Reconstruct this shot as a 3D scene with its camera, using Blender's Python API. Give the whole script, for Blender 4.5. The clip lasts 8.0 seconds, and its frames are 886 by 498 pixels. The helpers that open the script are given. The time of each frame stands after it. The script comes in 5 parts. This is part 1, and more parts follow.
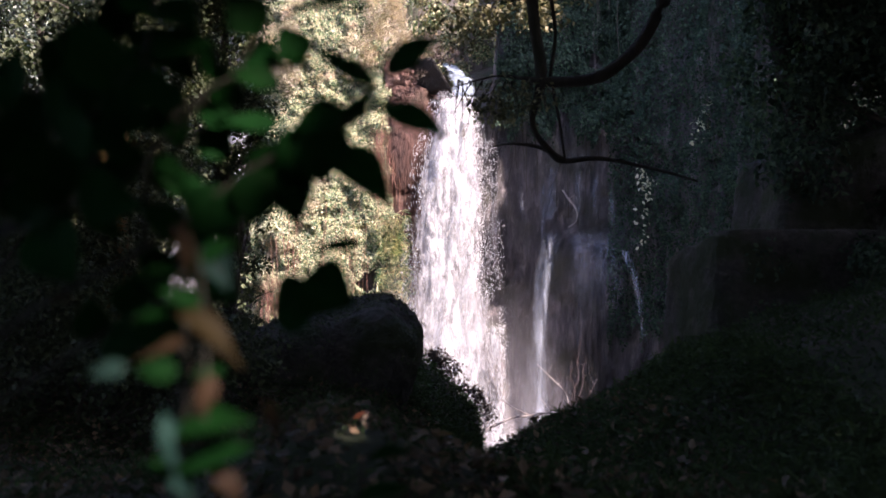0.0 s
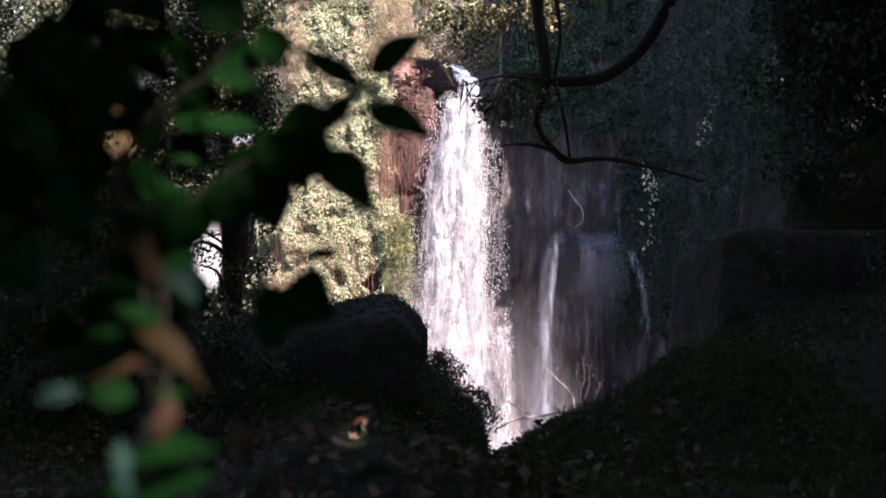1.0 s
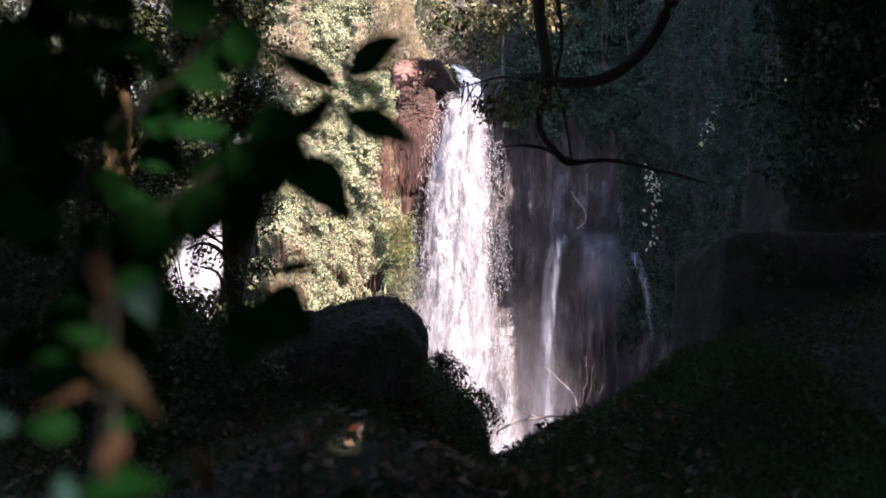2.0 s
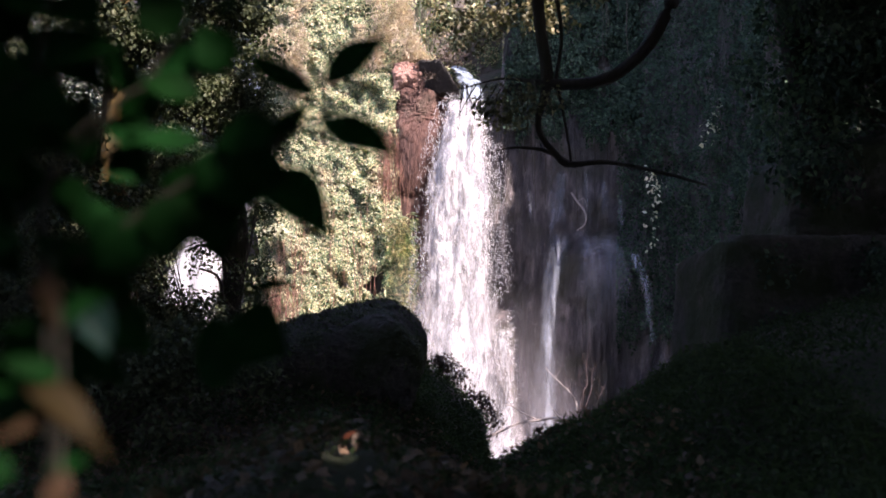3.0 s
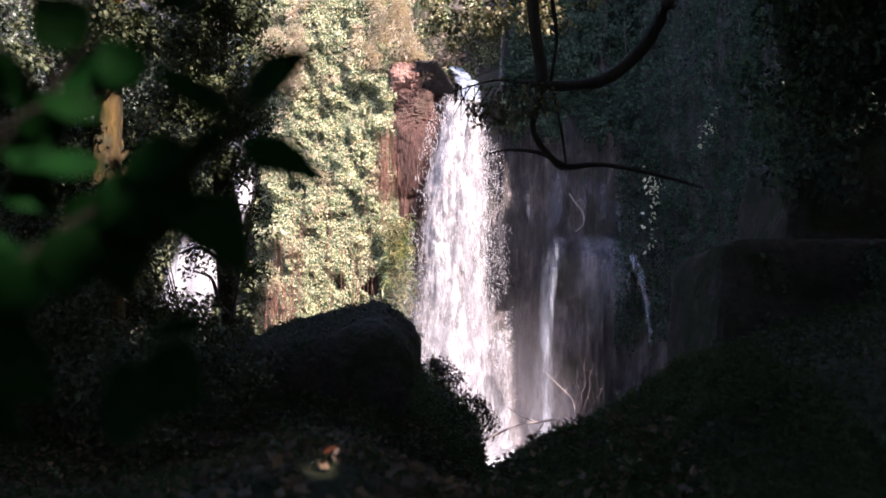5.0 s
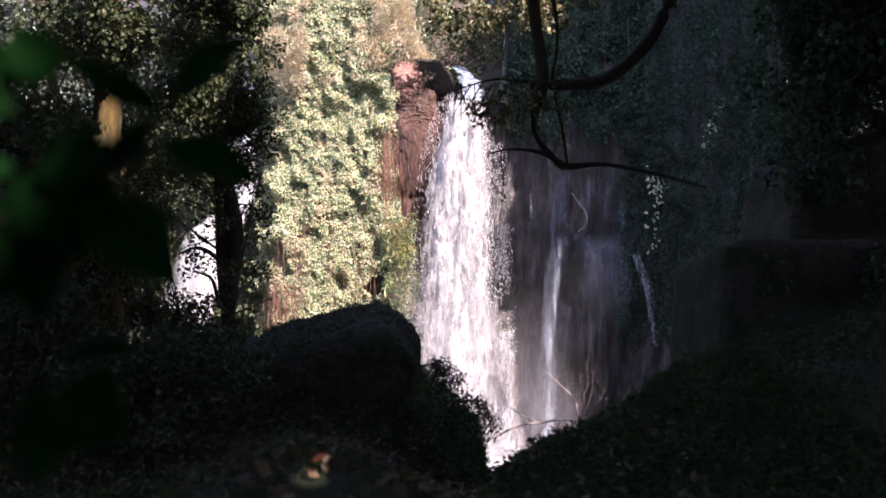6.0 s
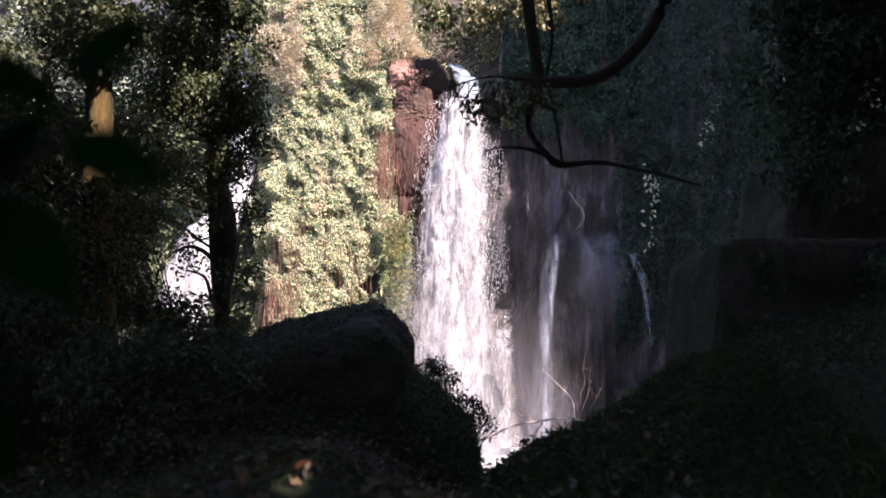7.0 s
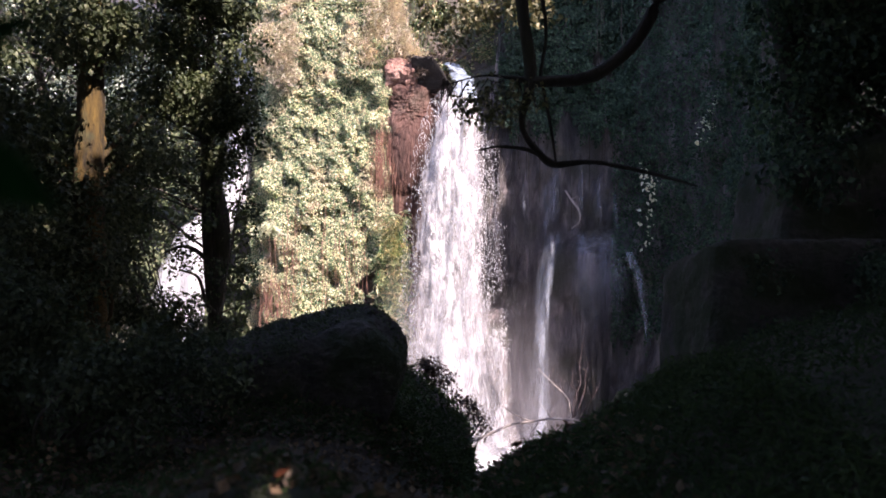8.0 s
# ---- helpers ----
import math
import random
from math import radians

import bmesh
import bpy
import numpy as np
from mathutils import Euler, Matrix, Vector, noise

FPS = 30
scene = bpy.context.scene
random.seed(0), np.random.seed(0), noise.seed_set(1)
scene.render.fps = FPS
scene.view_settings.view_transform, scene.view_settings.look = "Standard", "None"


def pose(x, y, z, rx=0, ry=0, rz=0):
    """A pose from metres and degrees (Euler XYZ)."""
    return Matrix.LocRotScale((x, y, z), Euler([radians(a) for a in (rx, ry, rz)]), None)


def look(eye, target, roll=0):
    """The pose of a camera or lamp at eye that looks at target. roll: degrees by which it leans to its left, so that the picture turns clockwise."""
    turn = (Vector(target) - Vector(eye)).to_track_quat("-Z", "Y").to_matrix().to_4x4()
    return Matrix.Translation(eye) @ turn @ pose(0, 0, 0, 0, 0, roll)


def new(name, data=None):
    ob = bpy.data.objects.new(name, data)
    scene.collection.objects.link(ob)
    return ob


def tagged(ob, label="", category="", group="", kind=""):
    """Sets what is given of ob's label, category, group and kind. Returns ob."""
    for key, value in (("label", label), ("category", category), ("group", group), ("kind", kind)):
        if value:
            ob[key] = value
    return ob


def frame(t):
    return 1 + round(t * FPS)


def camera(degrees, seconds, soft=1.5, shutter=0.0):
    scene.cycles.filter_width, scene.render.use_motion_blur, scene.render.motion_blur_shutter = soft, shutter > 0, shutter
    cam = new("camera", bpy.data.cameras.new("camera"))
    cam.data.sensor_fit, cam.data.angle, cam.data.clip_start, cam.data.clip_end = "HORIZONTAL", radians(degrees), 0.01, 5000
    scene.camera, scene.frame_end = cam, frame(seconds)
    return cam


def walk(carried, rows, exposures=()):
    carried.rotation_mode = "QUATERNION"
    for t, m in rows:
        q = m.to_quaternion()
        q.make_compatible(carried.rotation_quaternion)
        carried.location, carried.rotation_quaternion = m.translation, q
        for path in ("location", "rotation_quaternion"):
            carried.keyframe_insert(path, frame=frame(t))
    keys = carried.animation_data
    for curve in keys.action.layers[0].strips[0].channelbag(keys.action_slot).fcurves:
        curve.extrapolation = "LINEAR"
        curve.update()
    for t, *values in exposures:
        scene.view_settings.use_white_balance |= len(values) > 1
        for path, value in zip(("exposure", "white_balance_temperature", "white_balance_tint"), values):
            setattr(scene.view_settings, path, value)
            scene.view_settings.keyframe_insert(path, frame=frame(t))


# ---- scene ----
# The eye's height over the plunge pool; heights below are given from the eye's first place and shifted by it.
EYE = 5.4

cam = camera(50.0, 8.0, soft=1.6)
cam.data.dof.use_dof, cam.data.dof.focus_distance, cam.data.dof.aperture_fstop = True, 26.0, 3.2
PATH = [  # seconds, x, y, z from the first place, turn to the left, tilt up
    (0.0, 0.000, 0.000, 0.000, 0.00, 0.00), (0.5, 0.010, 0.022, 0.004, 0.21, 0.02),
    (1.0, 0.017, 0.047, 0.008, 0.38, 0.01), (1.5, 0.026, 0.070, 0.013, 0.49, 0.02),
    (3.0, 0.047, 0.138, 0.030, 0.58, 0.12), (3.5, 0.054, 0.157, 0.037, 0.51, 0.15),
    (4.0, 0.064, 0.173, 0.043, 0.54, 0.18), (4.5, 0.077, 0.190, 0.050, 0.46, 0.16),
    (6.0, 0.123, 0.292, 0.065, 0.76, 0.10), (6.5, 0.138, 0.331, 0.068, 0.66, 0.07),
    (7.0, 0.156, 0.365, 0.072, 0.62, -0.01), (7.5, 0.174, 0.396, 0.077, 0.55, -0.04),
    (8.0, 0.192, 0.425, 0.085, 0.46, -0.09)]
walk(cam, [(t, pose(x, y, EYE + z, 90 + tilt, 0, turn)) for t, x, y, z, turn, tilt in PATH],
     exposures=[(0.0, 1.6, 6480, 29.0), (8.0, 1.6, 6480, 29.0)])

# ---- light ----
SUN = Vector((0.44, -0.60, 0.67)).normalized()
world = bpy.data.worlds.new("sky")
scene.world = world
world.use_nodes = True
sky = world.node_tree.nodes.new("ShaderNodeTexSky")
sky.sky_type, sky.sun_disc = "NISHITA", False
sky.sun_elevation, sky.sun_rotation = math.asin(SUN.z), math.atan2(SUN.x, SUN.y)
back = world.node_tree.nodes["Background"]
world.node_tree.links.new(sky.outputs[0], back.inputs[0])
back.inputs[1].default_value = 0.15
sun = new("sun", bpy.data.lights.new("sun", "SUN"))
sun.data.energy, sun.data.angle, sun.data.color = 5.0, radians(0.5), (1.0, 0.93, 0.82)
sun.matrix_world = look(SUN * 60, (0, 0, 0))

# ---- materials ----


def nodes_of(name):
    m = bpy.data.materials.new(name)
    m.use_nodes = True
    nt = m.node_tree
    return m, nt, nt.nodes["Principled BSDF"], nt.nodes["Material Output"]


def noise_node(nt, scale, detail=6.0, rough=0.6, stretch=(1, 1, 1)):
    co = nt.nodes.new("ShaderNodeTexCoord")
    mp = nt.nodes.new("ShaderNodeMapping")
    mp.inputs["Scale"].default_value = stretch
    n = nt.nodes.new("ShaderNodeTexNoise")
    n.inputs["Scale"].default_value, n.inputs["Detail"].default_value, n.inputs["Roughness"].default_value = scale, detail, rough
    nt.links.new(co.outputs["Object"], mp.inputs[0])
    nt.links.new(mp.outputs[0], n.inputs["Vector"])
    return n


def ramp(nt, fac, stops):
    r = nt.nodes.new("ShaderNodeValToRGB")
    while len(r.color_ramp.elements) < len(stops):
        r.color_ramp.elements.new(0.5)
    for e, (p, c) in zip(r.color_ramp.elements, stops):
        e.position, e.color = p, (*c, 1) if len(c) == 3 else c
    nt.links.new(fac, r.inputs[0])
    return r


def mixed(nt, a, b, fac, mode="MIX"):
    m = nt.nodes.new("ShaderNodeMix")
    m.data_type, m.blend_type = "RGBA", mode
    for s, v in ((m.inputs[0], fac), (m.inputs[6], a), (m.inputs[7], b)):
        if hasattr(v, "links") or hasattr(v, "is_linked"):
            nt.links.new(v, s)
        else:
            s.default_value = v
    return m.outputs[2]


def earthy(name, stops, scale, fine, bump=0.5, gloss=0.85, stretch=(1, 1, 1), stain=None, depth=0.05):
    """Stone, bark or soil: a coarse colour field, a fine grain over it, stains and relief."""
    m, nt, b, out = nodes_of(name)
    big, small = noise_node(nt, scale, 8, 0.65, stretch), noise_node(nt, fine, 6, 0.7, stretch)
    col = ramp(nt, big.outputs["Fac"], stops).outputs[0]
    grain = ramp(nt, small.outputs["Fac"], [(0.3, (0.45, 0.45, 0.45)), (0.7, (1.25, 1.25, 1.25))]).outputs[0]
    col = mixed(nt, col, grain, 0.8, "MULTIPLY")
    if stain:
        colour, s, low, high = stain
        f = ramp(nt, noise_node(nt, s, 5, 0.6).outputs["Fac"], [(low, (0, 0, 0)), (high, (1, 1, 1))]).outputs[0]
        col = mixed(nt, col, (*colour, 1), f)
    nt.links.new(col, b.inputs["Base Color"])
    b.inputs["Roughness"].default_value = gloss
    bp = nt.nodes.new("ShaderNodeBump")
    bp.inputs["Strength"].default_value, bp.inputs["Distance"].default_value = bump, depth
    add = nt.nodes.new("ShaderNodeMath")
    add.operation = "ADD"
    nt.links.new(big.outputs["Fac"], add.inputs[0])
    nt.links.new(small.outputs["Fac"], add.inputs[1])
    nt.links.new(add.outputs[0], bp.inputs["Height"])
    nt.links.new(bp.outputs[0], b.inputs["Normal"])
    return m


def leafy(name, stops, through_light=0.35, gloss=0.45, blotch=None, single=False):
    """Leaves: each its own tone, light passing through, a waxy sheen."""
    m, nt, b, out = nodes_of(name)
    if single:
        rnd = nt.nodes.new("ShaderNodeObjectInfo").outputs["Random"]
    else:
        rnd = nt.nodes.new("ShaderNodeNewGeometry").outputs["Random Per Island"]
    col = ramp(nt, rnd, stops).outputs[0]
    vein = ramp(nt, noise_node(nt, 60 if single else 1.3, 3, 0.6).outputs["Fac"],
                [(0.3, (0.6, 0.62, 0.55)), (0.7, (1.25, 1.2, 1.1))]).outputs[0]
    col = mixed(nt, col, vein, 0.8, "MULTIPLY")
    if blotch:
        f = ramp(nt, noise_node(nt, blotch[1], 4, 0.6).outputs["Fac"],
                 [(blotch[2], (0, 0, 0)), (blotch[3], (1, 1, 1))]).outputs[0]
        col = mixed(nt, col, (*blotch[0], 1), f)
    nt.links.new(col, b.inputs["Base Color"])
    b.inputs["Roughness"].default_value = gloss
    if single:
        b.inputs["Specular IOR Level"].default_value = 0.05
    tr = nt.nodes.new("ShaderNodeBsdfTranslucent")
    nt.links.new(mixed(nt, col, (1.0, 1.2, 0.65, 1), 0.9, "MULTIPLY"), tr.inputs[0])
    mx = nt.nodes.new("ShaderNodeMixShader")
    mx.inputs[0].default_value = through_light
    nt.links.new(b.outputs[0], mx.inputs[1])
    nt.links.new(tr.outputs[0], mx.inputs[2])
    nt.links.new(mx.outputs[0], out.inputs[0])
    return m


def watery(name, low, high, scale, stretch, tint=(0.86, 0.88, 0.9), most=1.0, fray=0.55):
    """White falling water: torn into streaks by a noise drawn out along the fall, clear between them."""
    m, nt, b, out = nodes_of(name)
    b.inputs["Base Color"].default_value = (*tint, 1)
    b.inputs["Roughness"].default_value = 0.35
    a = noise_node(nt, scale, 7, 0.72, stretch)
    f = noise_node(nt, scale * 3.6, 3, 0.6, (stretch[0], stretch[1], stretch[2] * 0.6))
    add = nt.nodes.new("ShaderNodeMath")
    add.operation = "MULTIPLY_ADD"
    add.inputs[1].default_value = 0.4
    nt.links.new(f.outputs["Fac"], add.inputs[0])
    nt.links.new(a.outputs["Fac"], add.inputs[2])
    thin = nt.nodes.new("ShaderNodeAttribute")
    thin.attribute_name = "thin"
    worn = nt.nodes.new("ShaderNodeMath")
    worn.operation = "MULTIPLY_ADD"
    worn.inputs[1].default_value = fray
    nt.links.new(thin.outputs["Fac"], worn.inputs[0])
    nt.links.new(add.outputs[0], worn.inputs[2])
    less = nt.nodes.new("ShaderNodeMath")
    less.operation = "SUBTRACT"
    less.inputs[1].default_value = fray
    nt.links.new(worn.outputs[0], less.inputs[0])
    al = ramp(nt, less.outputs[0], [(low, (0, 0, 0)), (high, (most, most, most))]).outputs[0]
    mul = nt.nodes.new("ShaderNodeMath")
    mul.operation = "MULTIPLY"
    nt.links.new(al, mul.inputs[0])
    soften = nt.nodes.new("ShaderNodeMath")
    soften.operation = "MULTIPLY"
    soften.use_clamp = True
    soften.inputs[1].default_value = 2.5 if fray > 0.2 else 1.0
    nt.links.new(thin.outputs["Fac"], soften.inputs[0])
    nt.links.new(soften.outputs[0], mul.inputs[1])
    tr = nt.nodes.new("ShaderNodeBsdfTranslucent")
    tr.inputs[0].default_value = (*tint, 1)
    body = nt.nodes.new("ShaderNodeMixShader")
    body.inputs[0].default_value = 0.3
    nt.links.new(b.outputs[0], body.inputs[1])
    nt.links.new(tr.outputs[0], body.inputs[2])
    clear = nt.nodes.new("ShaderNodeBsdfTransparent")
    mx = nt.nodes.new("ShaderNodeMixShader")
    nt.links.new(mul.outputs[0], mx.inputs[0])
    nt.links.new(clear.outputs[0], mx.inputs[1])
    nt.links.new(body.outputs[0], mx.inputs[2])
    nt.links.new(mx.outputs[0], out.inputs[0])
    return m


SOIL = earthy("soil", [(0.3, (0.05, 0.04, 0.031)), (0.7, (0.12, 0.094, 0.072))], 1.6, 16, 1.0,
              stain=((0.03, 0.045, 0.015), 0.6, 0.5, 0.65))
CLIFF = earthy("wet_cliff_rock", [(0.36, (0.03, 0.024, 0.025)), (0.5, (0.098, 0.083, 0.084)), (0.64, (0.27, 0.222, 0.218))], 1.5, 7, 1.0,
               0.5, (1, 1, 0.22), ((0.06, 0.055, 0.04), 0.8, 0.48, 0.66), 0.2)
# Wet stone darkened further, so the wedge reads as rock in shade.
SHADED_WET_STONE = earthy("shaded_wet_stone", [(0.3, (0.009, 0.007, 0.006)), (0.7, (0.032, 0.023, 0.019))], 2.0, 14, 0.9, 0.6, depth=0.06)
RED_ROCK = earthy("red_rock", [(0.3, (0.055, 0.025, 0.019)), (0.55, (0.125, 0.06, 0.045)), (0.75, (0.28, 0.155, 0.12))], 1.4, 9, 1.0,
                  0.8, (1, 1, 0.3), ((0.1, 0.07, 0.05), 0.8, 0.52, 0.7), 0.12)
BOULDER = earthy("dark_boulder_stone", [(0.3, (0.035, 0.032, 0.027)), (0.7, (0.12, 0.105, 0.09))], 2.4, 20, 1.0, 0.9,
                 stain=((0.03, 0.042, 0.013), 2.2, 0.45, 0.58), depth=0.07)
# Paler copy of the red rock; sun on the ledge is in its colour.
LIT_LIP_STONE = earthy("lit_lip_stone", [(0.3, (0.17, 0.085, 0.065)), (0.5, (0.38, 0.21, 0.165)), (0.7, (0.56, 0.37, 0.3))], 1.6, 12, 1.0,
                   0.8, (1, 1, 0.5), ((0.12, 0.085, 0.065), 1.1, 0.58, 0.7), 0.1)
BARK = earthy("bark", [(0.3, (0.04, 0.033, 0.026)), (0.7, (0.115, 0.094, 0.074))], 3, 24, 1.0, 0.9, (1, 1, 0.2),
              ((0.05, 0.06, 0.02), 1.5, 0.52, 0.7), 0.03)
PALE_BARK = earthy("pale_bark", [(0.36, (0.016, 0.01, 0.003)), (0.62, (0.14, 0.085, 0.016))], 7, 34, 1.0, 0.9, (1, 1, 0.2),
                   ((0.07, 0.07, 0.03), 1.8, 0.55, 0.7), 0.03)
# Mossy bark, darkened copy: the limbs' shade is put into the colour.
SHADED_BARK = earthy("shaded_mossy_bark", [(0.3, (0.016, 0.014, 0.011)), (0.7, (0.05, 0.043, 0.035))], 3, 24, 1.0, 0.95, (1, 1, 0.2), ((0.025, 0.032, 0.012), 1.5, 0.5, 0.68), 0.03)
STALK = earthy("dark_green_stalk", [(0.3, (0.014, 0.012, 0.006)), (0.7, (0.03, 0.026, 0.013))], 30, 160, 0.4, 0.8, depth=0.002)
DEADWOOD = earthy("bleached_deadwood", [(0.3, (0.22, 0.18, 0.165)), (0.7, (0.42, 0.37, 0.345))], 6, 40, 0.6, 0.8, (1, 1, 0.3), depth=0.01)
ROOT = earthy("dry_hanging_roots", [(0.3, (0.13, 0.058, 0.042)), (0.7, (0.36, 0.18, 0.13))], 4, 20, 0.5, 0.9, (1, 1, 0.2), depth=0.02)
# Sunlit copy of the ivy: highlights and leaf shadow are in its tones.
LIT_IVY = leafy("lit_ivy_leaves", [(0, (0.03, 0.08, 0.05)), (0.3, (0.165, 0.25, 0.15)), (0.6, (0.43, 0.46, 0.28)), (0.85, (0.9, 0.83, 0.62)), (1, (0.62, 0.39, 0.28))], 0.3, 0.4,
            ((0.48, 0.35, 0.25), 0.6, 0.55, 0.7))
# Shaded copy of the ivy; the shade is put into its darker tones.
SHADED_IVY = leafy("shaded_ivy_leaves", [(0, (0.01, 0.026, 0.016)), (0.5, (0.032, 0.07, 0.045)), (1, (0.1, 0.15, 0.095))], 0.25, 0.75)
DARK_SHRUB = leafy("dark_evergreen_leaves", [(0, (0.035, 0.05, 0.028)), (0.7, (0.075, 0.1, 0.05)), (1, (0.12, 0.135, 0.08))], 0.2, 0.75)
# Paler than the tree leaves: sunlight on the distant creepers put into the colour.
LIT_FAR_LEAF = leafy("lit_far_creeper_leaves", [(0, (0.03, 0.05, 0.035)), (0.5, (0.11, 0.14, 0.1)), (0.85, (0.33, 0.36, 0.3)), (1, (0.65, 0.66, 0.6))], 0.3, 0.5)
# Sun flecks on the shaded cliff, painted as pale leaf colour.
SUN_FLECK_LEAF = leafy("sun_fleck_vine_leaves", [(0, (0.66, 0.6, 0.46)), (1, (0.88, 0.84, 0.7))], 0.3, 0.4)
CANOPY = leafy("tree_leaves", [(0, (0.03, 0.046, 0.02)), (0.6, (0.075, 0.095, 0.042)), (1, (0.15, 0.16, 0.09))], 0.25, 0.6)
# Lighter copy of the tree leaves, with sunlight put into the colour.
SUNLIT_LEAF = leafy("sunlit_tree_leaves", [(0, (0.06, 0.065, 0.035)), (0.6, (0.15, 0.14, 0.08)), (1, (0.36, 0.31, 0.2))], 0.3, 0.5)
BUSH = leafy("shrub_leaves", [(0, (0.03, 0.025, 0.022)), (0.6, (0.07, 0.045, 0.04)), (1, (0.12, 0.08, 0.06))], 0.25, 0.45)
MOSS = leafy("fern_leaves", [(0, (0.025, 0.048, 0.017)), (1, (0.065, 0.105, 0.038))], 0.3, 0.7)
STRAW = leafy("dry_grass", [(0, (0.5, 0.39, 0.36)), (0.5, (0.7, 0.58, 0.52)), (1, (0.82, 0.74, 0.66))], 0.25, 0.8)
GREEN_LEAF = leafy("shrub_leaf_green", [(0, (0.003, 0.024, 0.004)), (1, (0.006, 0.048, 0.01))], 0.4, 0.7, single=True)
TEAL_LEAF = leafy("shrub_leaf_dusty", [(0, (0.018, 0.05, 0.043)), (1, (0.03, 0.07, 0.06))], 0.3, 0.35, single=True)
RED_LEAF = leafy("fallen_leaf_red", [(0, (0.09, 0.028, 0.016)), (1, (0.2, 0.075, 0.045))], 0.3, 0.5, single=True)
PALE_LEAF = leafy("fallen_leaf_pale", [(0, (0.16, 0.12, 0.1)), (1, (0.28, 0.22, 0.19))], 0.2, 0.7, single=True)
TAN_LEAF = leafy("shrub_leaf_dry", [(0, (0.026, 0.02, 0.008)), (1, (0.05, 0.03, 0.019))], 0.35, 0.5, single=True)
FALL = watery("falling_water", 0.58, 0.8, 4.6, (1, 1, 0.34), (0.5, 0.49, 0.5))
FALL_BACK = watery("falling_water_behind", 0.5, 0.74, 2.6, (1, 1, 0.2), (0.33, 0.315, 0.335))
FAR_FALL = watery("distant_falling_water", 0.48, 0.74, 1.5, (1, 1, 0.13), (0.48, 0.48, 0.5))
# Skylight on shaded water is put into this blue tint.
VEIL = watery("veil_of_water_on_rock", 0.5, 1.0, 2.6, (1, 1, 0.06), (0.5, 0.55, 0.66), 0.34)
MIST = watery("thin_spray", 0.15, 1.0, 0.45, (1, 1, 0.7), (0.55, 0.52, 0.56), 0.22, 0.0)
# Blue here is the skylit shade at the chute, put into the tint.
CHUTE = watery("chute_water", 0.45, 0.75, 2.2, (1, 1, 0.5), (0.4, 0.47, 0.56))
# Bluer than the sunlit fall: the streams' skylight is in the tint.
THIN = watery("thin_falling_water", 0.6, 0.9, 3.2, (1, 1, 0.06), (0.55, 0.6, 0.7), 0.6)
SPRAY = watery("drifting_spray", 0.25, 1.1, 0.5, (1, 1, 0.7), (0.55, 0.54, 0.57), 0.65, 0.0)

# ---- shapes ----


def lattice(ix, iy, iz, seed):
    h = (ix * 374761393 + iy * 668265263 + iz * 2147483647 + seed * 1274126177) & 0xFFFFFFFF
    h = ((h ^ (h >> 13)) * 1274126177) & 0xFFFFFFFF
    return ((h ^ (h >> 16)) & 0xFFFF) / 32767.5 - 1.0


def wobble(p, scale, seed=0, octaves=4):
    """Smooth random values, -1 to 1, at an array of places."""
    p = np.asarray(p, float) * scale
    total, gain, weight = 0.0, 1.0, 0.0
    for o in range(octaves):
        f = np.floor(p)
        i, w = f.astype(np.int64), p - f
        w = w * w * (3 - 2 * w)
        v = 0.0
        for dx in (0, 1):
            for dy in (0, 1):
                for dz in (0, 1):
                    k = np.abs(1 - dx - w[..., 0]) * np.abs(1 - dy - w[..., 1]) * np.abs(1 - dz - w[..., 2])
                    v = v + k * lattice(i[..., 0] + dx, i[..., 1] + dy, i[..., 2] + dz, seed + o)
        total, weight = total + v * gain, weight + gain
        gain, p = gain * 0.5, p * 2.03 + 7.1
    return total / weight


def smooth_shade(me):
    me.polygons.foreach_set("use_smooth", [True] * len(me.polygons))


def raw(name, verts, faces, material, parent=None, label="", smooth=False):
    """One mesh object from arrays, in the world or under a thing."""
    me = bpy.data.meshes.new(name)
    me.from_pydata(np.asarray(verts, float).reshape(-1, 3).tolist(), [], faces.tolist() if isinstance(faces, np.ndarray) else [list(map(int, f)) for f in faces])
    if smooth:
        smooth_shade(me)
    me.materials.append(material)
    ob = new(name, me)
    if parent:
        ob.parent = parent
    return tagged(ob, label)


def grid_faces(nu, nv, closed=False):
    f = []
    for u in range(nu - (0 if closed else 1)):
        for v in range(nv - 1):
            a, b = u * nv + v, (u + 1) % nu * nv + v
            f.append((a, b, b + 1, a + 1))
    return f


def thing(name, place, label, category, group="", kind=""):
    ob = new(name)
    ob.location = place
    ob.empty_display_size = 0.2
    return tagged(ob, label, category, group, kind)


def local(points, parent):
    return np.asarray(points, float) - np.array(parent.location)


def spline(points, n):
    """Catmull-Rom through points (any columns), n samples."""
    p = np.asarray(points, float)
    q = np.vstack([2 * p[0] - p[1], p, 2 * p[-1] - p[-2]])
    t = np.linspace(0, len(p) - 1 - 1e-6, n)
    i = t.astype(int)
    u = (t - i)[:, None]
    a, b, c, d = q[i], q[i + 1], q[i + 2], q[i + 3]
    return 0.5 * (2 * b + (c - a) * u + (2 * a - 5 * b + 4 * c - d) * u ** 2 + (3 * b - a - 3 * c + d) * u ** 3)


